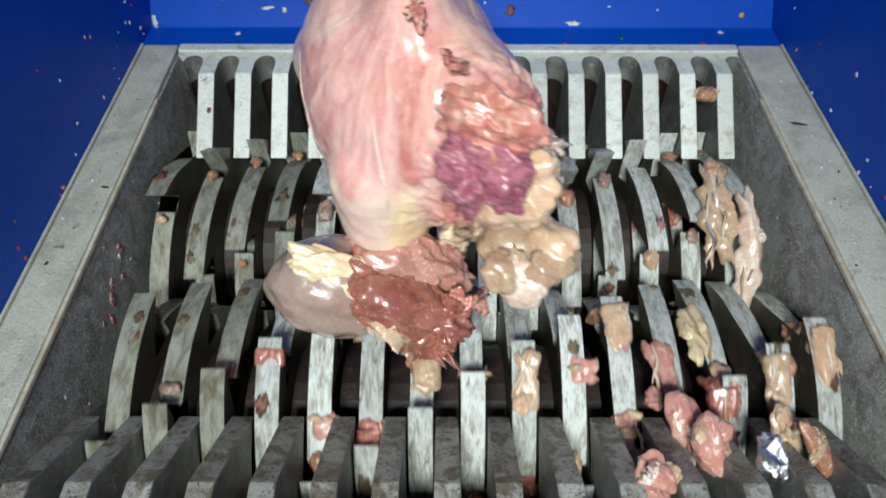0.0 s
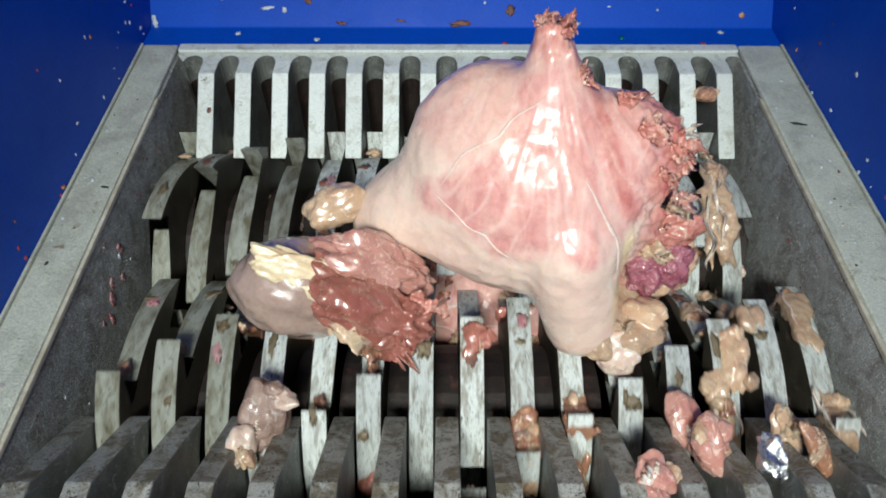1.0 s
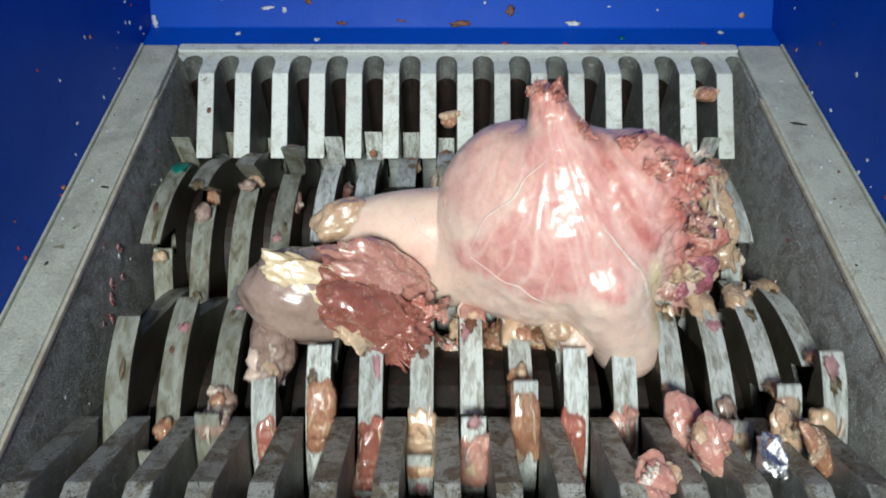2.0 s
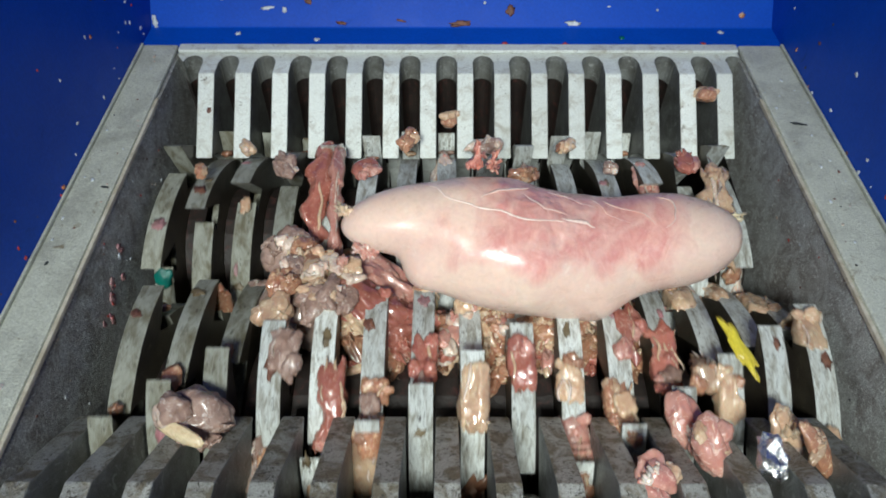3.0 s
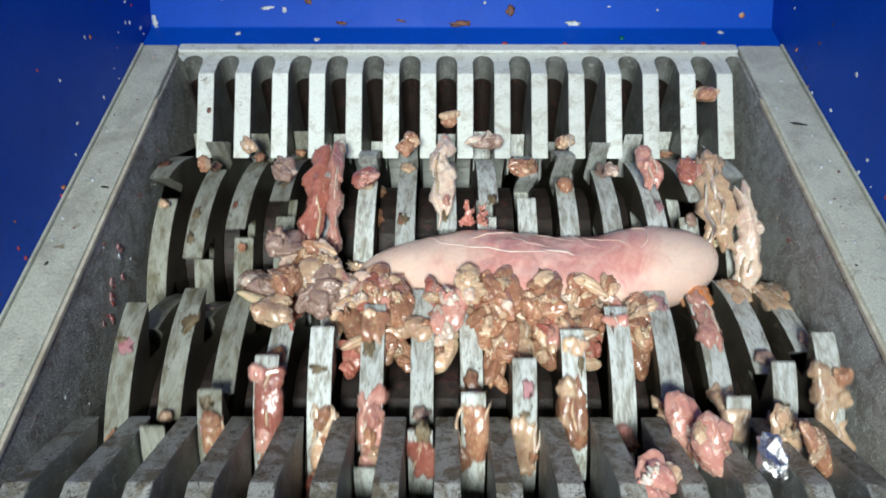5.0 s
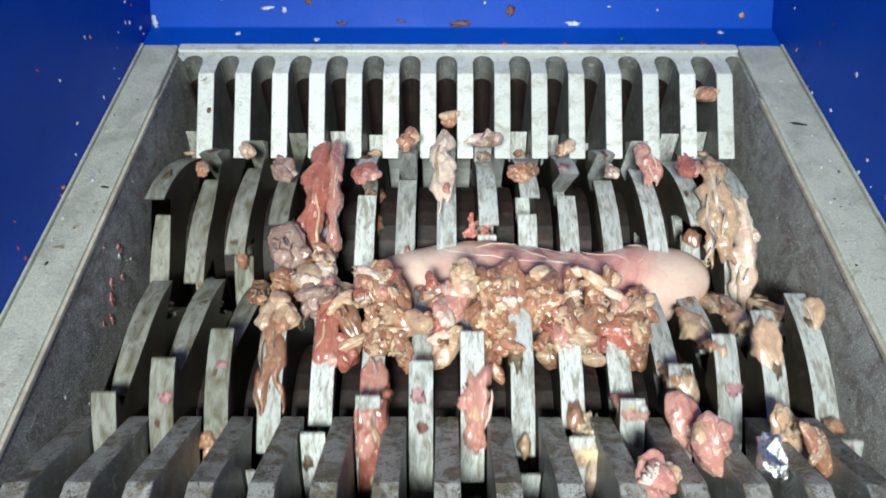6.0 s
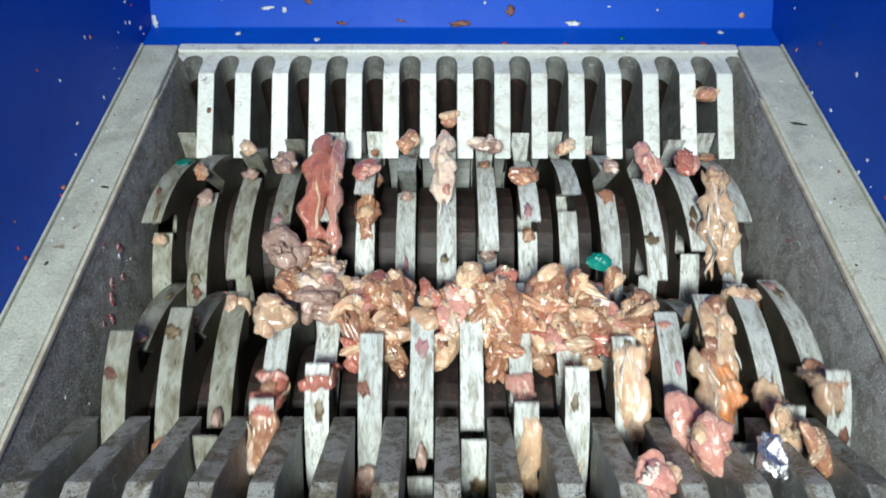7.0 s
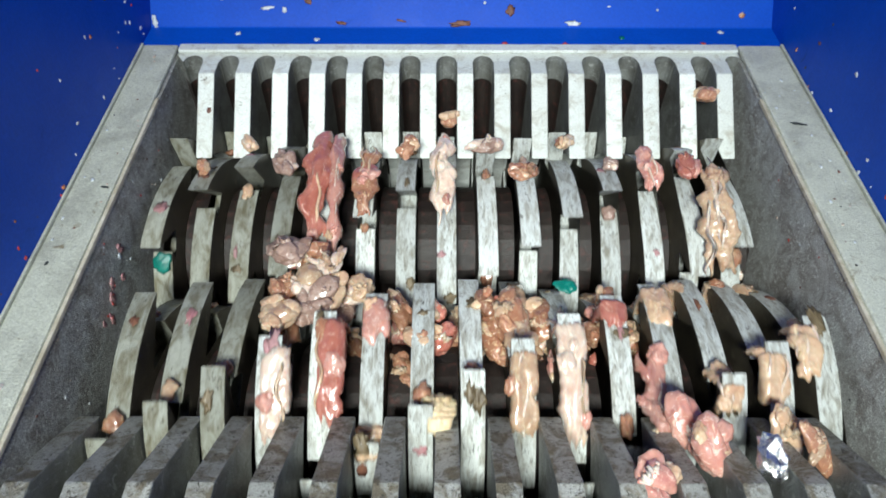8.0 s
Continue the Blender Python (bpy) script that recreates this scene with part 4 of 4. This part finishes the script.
skin_curl = lie(-5.0, -3.4, -0.9, 0.55, 0.55, 0.4, GREY, 30, 20, "riding up on the near discs")
yellow_film = tagged(part("plastic_shred", lump(0.14 * P, 0.6 * P, 0.06 * P, 75.0, 0.5, 1.6, 4, 0.1), YELLOW, None, "", True), "thin shred of yellow plastic film", "plastic shred")
far_small = [lie(k, 2.75 + 0.5 * math.sin(k * 3), -0.45, 0.15 + 0.09 * (1 + math.sin(k * 7)), 0.30 + 0.12 * math.sin(k * 5), 0.16, (BROWN, PALE, GREY, RED, BROWN, GREY)[i % 6], 0, k * 20, "hooked on the far discs")
             for i, k in enumerate((-6.5, -5.5, -4.5, -2.5, -1.5, 0.5, 1.4, 2.5, 3.5, 5.4))]
# a heap of torn pieces that gathers beside the carcass
heap = []
for i in range(13):
    rh = random.Random(300 + i)
    heap.append(lie(rh.uniform(-4.2, -2.5), rh.uniform(-1.7, 0.2), -0.85 + 0.25 * rh.random(), rh.uniform(0.2, 0.4), rh.uniform(0.3, 0.6), rh.uniform(0.16, 0.28),
                    rh.choice((RED, BROWN, BROWN, PALE, GREY, WHITE)), rh.uniform(-10, 30), rh.uniform(-60, 60), "heaped between the cutter shafts"))

# the mince that gathers between the shafts
rng = random.Random(5)
mince = []
for i in range(44):
    u, v = rng.random(), rng.random()
    x = -2.3 + 6.0 * u + rng.uniform(-0.2, 0.2)
    y = -2.3 + 1.5 * v
    z = -1.15 + 0.35 * v + 0.45 * math.sin(math.pi * min(1.0, u * 1.25)) * rng.uniform(0.2, 1)
    mat = rng.choice((BROWN, BROWN, BROWN, BROWN, RED, PALE, RED, PINK))
    mince.append((lie(x, y, z, rng.uniform(0.16, 0.32), rng.uniform(0.25, 0.55), rng.uniform(0.16, 0.28), mat, rng.uniform(-10, 40), rng.uniform(-40, 40), "heaped between the cutter shafts"), rng.random()))
for k in range(-3, 4):
    for j in range(2):
        mat = (BROWN, BROWN, BROWN, PALE, RED)[(k * 2 + j) % 5]
        mince.append((lie(k + 0.5 + rng.uniform(-0.05, 0.05), -2.3 + 0.5 * j, -1.25 + 0.30 * j, 0.22, rng.uniform(0.35, 0.6), 0.26, mat, 45, 0, "squeezed between two cutting discs"), rng.random()))
green_shred = tagged(part("plastic_shred", lump(0.25 * P, 0.2 * P, 0.08 * P, 77.0, 0.5, 1.8, 3, 0.1), GREEN), "small shred of green plastic", "plastic shred")


# residue caked in the notches of the discs, and specks on the paint
def residue(top, way, y):
    rr = random.Random(11 if way > 0 else 12)
    for ob in [o for o in top.children if o.name.startswith("cutting_disc")]:
        for tooth in range(6):
            if rr.random() < 0.55:
                a = radians(tooth * 60 + rr.uniform(2, 8))
                r = ROOT + 0.16 * P
                bm = lump(rr.uniform(0.10, 0.22) * P, rr.uniform(0.12, 0.28) * P, rr.uniform(0.06, 0.14) * P, rr.uniform(1, 99), 0.5, 1.5, 3, 0.05)
                res = part("residue", bm, rr.choice((BROWN, BROWN, PALE, GREY)), ob, "caked residue", True)
                res.matrix_basis = Matrix.Translation((0, way * r * math.sin(a), r * math.cos(a))) @ pose(0, 0, 0, -way * math.degrees(a))


residue(near_shaft, 1, -AXIS_Y)
residue(far_shaft, -1, AXIS_Y)


def smears(top, way):
    """Thin greasy smears and stains on the worn outer faces of the teeth."""
    rs = random.Random(21 if way > 0 else 22)
    for ob in [o for o in top.children if o.name.startswith("cutting_disc")]:
        for tooth in range(6):
            for _ in range(2):
                if rs.random() < 0.45:
                    continue
                back = rs.uniform(1, 22)
                bm = lump(rs.uniform(0.04, 0.15) * P, rs.uniform(0.06, 0.30) * P, 0.018 * P, rs.uniform(1, 99), 0.9, 2.0, 3, 0.3)
                for v in bm.verts:
                    v.co.x = max(-0.19 * P, min(0.19 * P, v.co.x))
                    v.co.z -= v.co.y ** 2 / (2 * TIP)
                mark = part("smear", bm, rs.choice((STAIN, STAIN, SMEAR, STAIN, RUST)), ob, "", True)
                mark.matrix_basis = pose(0, 0, 0, -way * (tooth * 60 - back)) @ Matrix.Translation((rs.uniform(-0.13, 0.13) * P, 0, rim_at(back / 60))) @ pose(0, 0, 0, way * 18 * (1 - back / 60))


smears(near_shaft, 1)
smears(far_shaft, -1)
taped = [o for o in far_shaft.children if o.name.startswith("cutting_disc")][0]
tape = part("tape", lump(0.22 * P, 0.26 * P, 0.05 * P, 81.0, 0.4, 1.6, 3, 0.1), GREEN, taped, "torn teal tape", True)
tape.matrix_basis = pose(0, 0, 0, -52) @ Matrix.Translation((0, 0, ROOT + 0.06 * P))


def fleck(x, y, z, sx, sy, mat, parent, rx=0, ry=0):
    """A flat fleck or smear of something on a painted or steel face."""
    count[0] += 1.1
    bm = lump(sx * 0.75 * P, sy * 0.75 * P, 0.010 * P, count[0], 0.8, 2.0, 3, 0.25)
    part("fleck", bm, mat, parent, "", True).matrix_basis = at(x, y, z, rx, ry, rng.uniform(-20, 20))


LEAN = math.degrees(math.atan2(17.0, 15.3))
for x, s, sx, sy, mat in ((-8.97, 0.16, 0.09, 0.22, CHIP), (-5.69, 0.55, 0.26, 0.06, CHIP), (-5.2, 0.50, 0.08, 0.10, CHIP), (-4.5, 0.75, 0.12, 0.12, RUST), (-3.57, 0.13, 0.22, 0.06, RUST),
                          (-1.84, 0.2, 0.2, 0.04, RUST), (-0.03, 0.13, 0.5, 0.09, RUST), (1.36, 0.5, 0.16, 0.18, RUST), (3.17, 0.13, 0.24, 0.09, CHIP), (8.05, 0.36, 0.1, 0.1, ORANGE),
                          (-7.0, 0.8, 0.05, 0.04, CHIP), (0.6, 0.7, 0.05, 0.05, CHIP), (4.2, 0.6, 0.06, 0.03, CHIP), (2.2, 0.9, 0.07, 0.05, SCARLET), (5.6, 0.5, 0.04, 0.04, CHIP)):
    fleck(x, 7.82 + s * 0.669 - 0.012, 0.05 + s * 0.743 + 0.01, sx, sy, mat, feed_hopper, LEAN)
for x, y, mat in ((1.14, 7.0, SCARLET), (2.85, 6.98, SCARLET), (6.76, 7.0, SCARLET), (4.5, 7.3, GREEN), (-4.2, 7.2, CHIP), (-6.5, 7.5, CHIP), (7.4, 7.6, CHIP)):
    fleck(x, y, 0.06, 0.10, 0.10, mat, feed_hopper)
for i in range(60):
    s = -1 if i % 2 else 1
    u = rng.uniform(0, 1) ** 1.6
    mat = rng.choice((CHIP, CHIP, RUST, ORANGE, SCARLET, BLACK, CHIP))
    k = rng.uniform(0.02, 0.07)
    fleck(-9.09 if s < 0 else 8.94, rng.uniform(-3.0, 7.5), 0.15 + 2.6 * u, k, k * rng.uniform(0.6, 1.8), mat, feed_hopper, 0, 90)
for i in range(46):
    left = i % 2 == 0
    mat = rng.choice((CHIP, CHIP, WHITE, RUST, BLACK))
    k = rng.uniform(0.015, 0.05)
    fleck(rng.uniform(-8.9, -8.1) if left else rng.uniform(7.75, 8.8), rng.uniform(-4.5, 6.6), 0.094, k, k * rng.uniform(0.6, 2), mat, wall_west if left else wall_east)
fleck(8.2, 3.42, 0.094, 0.24, 0.06, BLACK, wall_east)
fleck(-8.24, 1.14, 0.094, 0.12, 0.04, BLACK, wall_west)
for y, z, k, mat in ((-0.95, -1.5, 0.07, SCARLET), (-0.8, -1.35, 0.05, SCARLET), (-0.6, -1.3, 0.04, SCARLET), (-1.2, -1.7, 0.06, SCARLET), (-1.3, -1.5, 0.04, SCARLET), (0.05, -1.05, 0.10, CHIP), (0.2, -0.9, 0.06, SCARLET)):
    fleck(-7.98, y, z, k, k * 0.6, mat, wall_west, 0, 90)
for i in range(44):
    left = i % 3 != 0
    k = rng.uniform(0.012, 0.045)
    fleck(-7.985 if left else 7.615, rng.uniform(-4.2, 4.5), rng.uniform(-2.2, -0.1), k, k * rng.uniform(0.4, 1.6), rng.choice((CHIP, CHIP, RUST, BLACK, SCARLET, WHITE)), wall_west if left else wall_east, 0, 90)
for y, z, k in ((-0.9, -1.45, 0.16), (-0.6, -1.2, 0.13), (-1.2, -1.75, 0.14), (0.15, -0.95, 0.15), (-0.2, -1.5, 0.10), (-1.5, -1.5, 0.09)):
    fleck(-7.985, y, z, k * 1.4, k, SMEAR, wall_west, 0, 90)
fleck(-6.9, 4.8, -0.585, 0.09, 0.09, RUST, wall_north, 36)


# ---- what moves ----
def motions():
    n = 40
    for ob, way, rate in ((near_shaft, 1, NEAR_RATE), (far_shaft, -1, FAR_RATE)):
        y = -way * AXIS_Y
        walk(ob, [(SECONDS * i / n, pose(0, y, AXIS_Z, -way * rate * (SECONDS * i / n - 7.0))) for i in range(n + 1)])
    for ob, seconds, x, degrees in riders:
        rows = []
        for i in range(n + 1):
            t = SECONDS * i / n
            a = max(-165.0, min(165.0, degrees + NEAR_RATE * (t - seconds)))
            rows.append((t, pose(x * P, -AXIS_Y, AXIS_Z, -a)))
        walk(ob, rows)
    stand = [(0.0, (-1.15, 0.15, 3.2, 13, 8, -45)), (0.25, (-0.5, 0.1, 2.6, 8, 2, -30)), (0.5, (0.5, 0.0, 2.15, 2, 0, -16)), (1.0, (1.2, -0.4, 1.6, 0, 0, 0)), (1.5, (1.55, -0.7, 1.6, 2, -4, 5)), (1.7, (1.75, -0.8, 1.5, 5, -9, 4))]
    walk(chicken_carcass, [(t, at(*m)) for t, m in stand] + [(2.0, at(1.9, -0.4, 0.4, 0, -12, 2)), (2.4, at(1.9, 0.2, -2.4, -10, -10, 0)), (2.8, at(1.9, 0.2, -6.0, -15, -8, 0)), (8.0, at(1.9, 0.2, -8.0, -15, -8, 0))])
    # the breast works up from under the carcass, rolls over and then sinks
    walk(chicken_breast, [(t, at(*m)) for t, m in (
        (0.0, (0.6, 0.5, -6.5, 60, 0, 0)), (1.0, (0.6, 0.5, -3.6, 55, 2, -6)), (1.7, (0.9, 0.3, -1.5, 50, 4, -6)), (2.1, (1.1, -0.1, -0.4, 38, 5, -5)), (2.5, (1.3, -0.35, 0.15, 18, 6, -3)), (2.8, (1.4, -0.45, 0.15, 4, 7, 0)), (3.0, (1.45, -0.4, -0.02, 0, 6, 0)), (3.5, (1.5, -0.4, -0.5)), (4.0, (1.5, -0.3, -0.85, -6, -2, 0)),
        (4.5, (1.45, -0.15, -1.35, -14, -3, 0)), (5.2, (1.5, -0.1, -1.9, -18, -1, 0)), (6.0, (1.55, 0.0, -2.35, -22, 2, 0)), (6.5, (1.6, 0.0, -2.75, -24, 4, 0)), (7.0, (1.6, 0.0, -4.2, -24, 4, 0)), (8.0, (1.6, 0.0, -8.3, -24, 4, 0)))])
    walk(chicken_offal, [
        (0.0, at(0.0, -2.75, 4.2, 0, 0, -30)), (0.25, at(1.35, -2.2, 3.0, 0, 0, -20)), (0.5, at(2.8, -1.6, 1.65, 0, 0, -10)), (1.0, at(3.6, -1.3, 0.35)), (1.5, at(4.0, -1.1, 0.15)),
        (1.7, at(4.35, -1.0, 0.0)), (2.3, at(4.5, -0.6, -1.5)), (2.8, at(4.6, -0.3, -3.5)), (8.0, at(4.6, -0.2, -8.0))])
    walk(chicken_thigh, [
        (0.0, at(-1.7, -2.0, 0.55, 0, -2, 0)), (0.5, at(-2.1, -1.95, 0.5)), (1.0, at(-2.45, -1.9, 0.35)), (1.5, at(-2.45, -1.8, 0.05)),
        (1.7, at(-2.45, -1.75, -0.05)), (2.8, at(-2.5, -0.9, -1.5, -30)), (4.0, at(-2.6, -0.4, -4.0, -40)), (8.0, at(-2.6, -0.4, -8.0, -40))])
    walk(loose_flesh, [(0.0, at(0.9, -1.9, 1.5, 40)), (0.5, at(2.3, -2.0, -0.1, 35)), (1.0, at(2.9, -2.1, -0.5, 30)), (1.5, at(2.2, -2.0, -0.55, 20)), (1.7, at(2.2, -1.9, -0.6, 20)),
                       (2.5, at(2.2, -0.8, -2.2, -20)), (3.5, at(2.2, -0.3, -5.0, -40)), (8.0, at(2.2, 0.0, -8.0, -40))])
    # the curl of skin slips on the near comb, then is dragged in
    for ob, dx, dy in ((curl, 0, 0), (curl_end, -0.3, -0.55)):
        walk(ob, [(0.0, at(-4.0 + dx, -5.6 + dy, -2.6, 36, 0, -20)), (0.3, at(-4.0 + dx, -4.2 + dy, -0.95, 36, 0, -20)), (1.0, at(-3.95 + dx, -4.0 + dy, -0.85, 36, 0, -12)),
                  (1.5, at(-4.0 + dx, -3.6 + dy * 1.1, -0.8, 25, 0, 10)), (1.7, at(-4.0 + dx, -3.4 + dy, -0.75, 22, 0, 12)),
                  (2.4, at(-4.0, -1.2, -0.9, -20, 0, 12)), (3.2, at(-4.0, 0.0, -3.5, -60, 0, 12)), (8.0, at(-4.0, 0.0, -8.0, -60, 0, 12))])
    chip = [(0.0, -5.1, -4.4, -4.0, 36), (2.3, -5.1, -4.4, -2.2, 36), (2.8, -5.1, -4.15, -0.95, 40), (3.5, -4.9, -3.7, -0.55, 30), (4.0, -4.75, -2.5, 0.0, 5), (4.5, -4.6, -1.6, -0.3, -20), (5.3, -4.5, -0.2, -2.5, -60), (8.0, -4.5, 0.0, -8.0, -60)]
    walk(skin_curl, [(t, at(x, y, z, rx, 0, 20)) for t, x, y, z, rx in chip])
    walk(bone_chip, [(t, at(x - 0.15, y - 0.5, z + 0.35, rx + 15, 0, -25)) for t, x, y, z, rx in chip])
    walk(yellow_film, [(0.0, at(5.2, -3.0, -4.5)), (2.3, at(5.2, -3.2, -2.0)), (2.8, at(5.2, -3.0, -0.6, 20, 0, 20)), (3.0, at(5.2, -2.7, -0.45, 10, 0, 20)),
                       (3.5, at(5.05, -1.7, -0.3, -10, 0, 15)), (4.0, at(5.0, -1.0, -0.7, -35, 0, 5)), (4.6, at(5.0, -0.5, -2.0, -50)), (8.0, at(5.0, 0.0, -8.0, -50))])
    m = 32
    for k, (ob, x, a0, rows) in enumerate((
            (beige_lump, 5.95, 24, ((0.0, 0.0), (1.0, 0.0))), (pale_lump, 6.6, 34, ((0.0, 0.0), (0.5, -0.3), (1.0, -1.4), (3.0, -1.4), (4.2, 0.0), (4.7, 0.0), (6.2, -0.4), (7.0, -1.6))),
            (red_muscle, -3.65, 12, ((0.0, -2.4), (2.3, -1.6), (3.0, -0.35), (4.7, -0.25), (5.8, -0.1), (7.0, 0.0))), (pink_flap, -3.2, 14, ((0.0, -2.4), (2.3, -1.6), (3.0, -0.2), (5.8, 0.0))),
            (fringe, -0.55, 2, ((0.0, -1.8), (3.0, -0.6), (4.0, 0.0))), (pink_knob, 4.42, 2, ((0.0, -1.8), (3.0, -0.5), (4.0, 0.0))), (brown_strip, -2.45, 6, ((0.0, -1.8), (6.6, -1.5), (7.4, 0.0))))):
        def sink(t):
            s = rows[0][1]
            for (t0, a), (t1, b) in zip(rows, rows[1:] + ((99.0, rows[-1][1]),)):
                if t0 <= t:
                    s = a + (b - a) * min(1.0, (t - t0) / (t1 - t0))
            return s
        turn = lambda t: a0 + 3.0 * math.sin(7.3 * t + k) + 2.0 * math.sin(11.0 * t + 2 * k)
        walk(ob, [(SECONDS * i / m, Matrix.Translation((x * P, AXIS_Y, AXIS_Z + sink(SECONDS * i / m) * P)) @ pose(0, 0, 0, turn(SECONDS * i / m))) for i in range(m + 1)])
    for k, ob in enumerate(far_small):
        x, y, z = (c / P for c in ob.matrix_basis.translation)
        rise = lambda t: -1.8 * max(0.0, min(1.0, (2.6 - t) / 1.0))
        walk(ob, [(SECONDS * i / m, at(x, y + 0.15 * math.sin(7.9 * SECONDS * i / m + k), z + rise(SECONDS * i / m) + 0.08 * math.sin(6.1 * SECONDS * i / m + k * 2), 10 * math.sin(4.0 * SECONDS * i / m + k), 0, 20 * k)) for i in range(m + 1)])
    for k, ob in enumerate(heap):
        x, y, z = (c / P for c in ob.matrix_basis.translation)
        rows = []
        for i in range(m + 1):
            t = SECONDS * i / m
            up = -2.6 * max(0.0, min(1.0, (2.9 - t) / 0.9)) - 0.35 * (k % 3) * max(0.0, min(1.0, (t - 4.6) / 1.0))
            rows.append((t, at(x + 0.08 * math.sin(3.1 * t + k), y + 0.12 * math.sin(5.3 * t + 2 * k), z + up + 0.06 * math.sin(7.0 * t + k), 25 * math.sin(1.7 * t + k), 0, 40 * math.sin(0.6 * t + k))))
        walk(ob, rows)
    for k, (ob, u) in enumerate(mince):
        x, y, z = (c / P for c in ob.matrix_basis.translation)
        rows = []
        for t, dz in ((0.0, -3.2), (1.7, -2.4), (2.8, -1.2), (3.5, -0.85), (4.5, -0.4), (5.8, 0.0), (6.5, 0.0), (7.0, -0.05 - 0.2 * u), (7.5, -0.2 - 0.7 * u), (8.0, -0.5 - 2.2 * u)):
            rows.append((t, at(x + 0.1 * math.sin(3 * t + k), y + 0.1 * math.sin(4 * t + k), z + dz, 15 + 20 * math.sin(2 * t + k), 0, 30 * math.sin(k))))
        walk(ob, rows)
    walk(green_shred, [(0.0, at(2.6, -0.6, -4.0)), (5.0, at(2.6, -0.6, -3.0)), (6.5, at(2.6, -0.6, -1.2)), (7.0, at(2.75, -0.7, -0.3, 30, 0, 20)), (7.5, at(2.3, -0.6, -0.35, 30, 0, 20)), (8.0, at(2.3, -0.2, -1.8))])


motions()
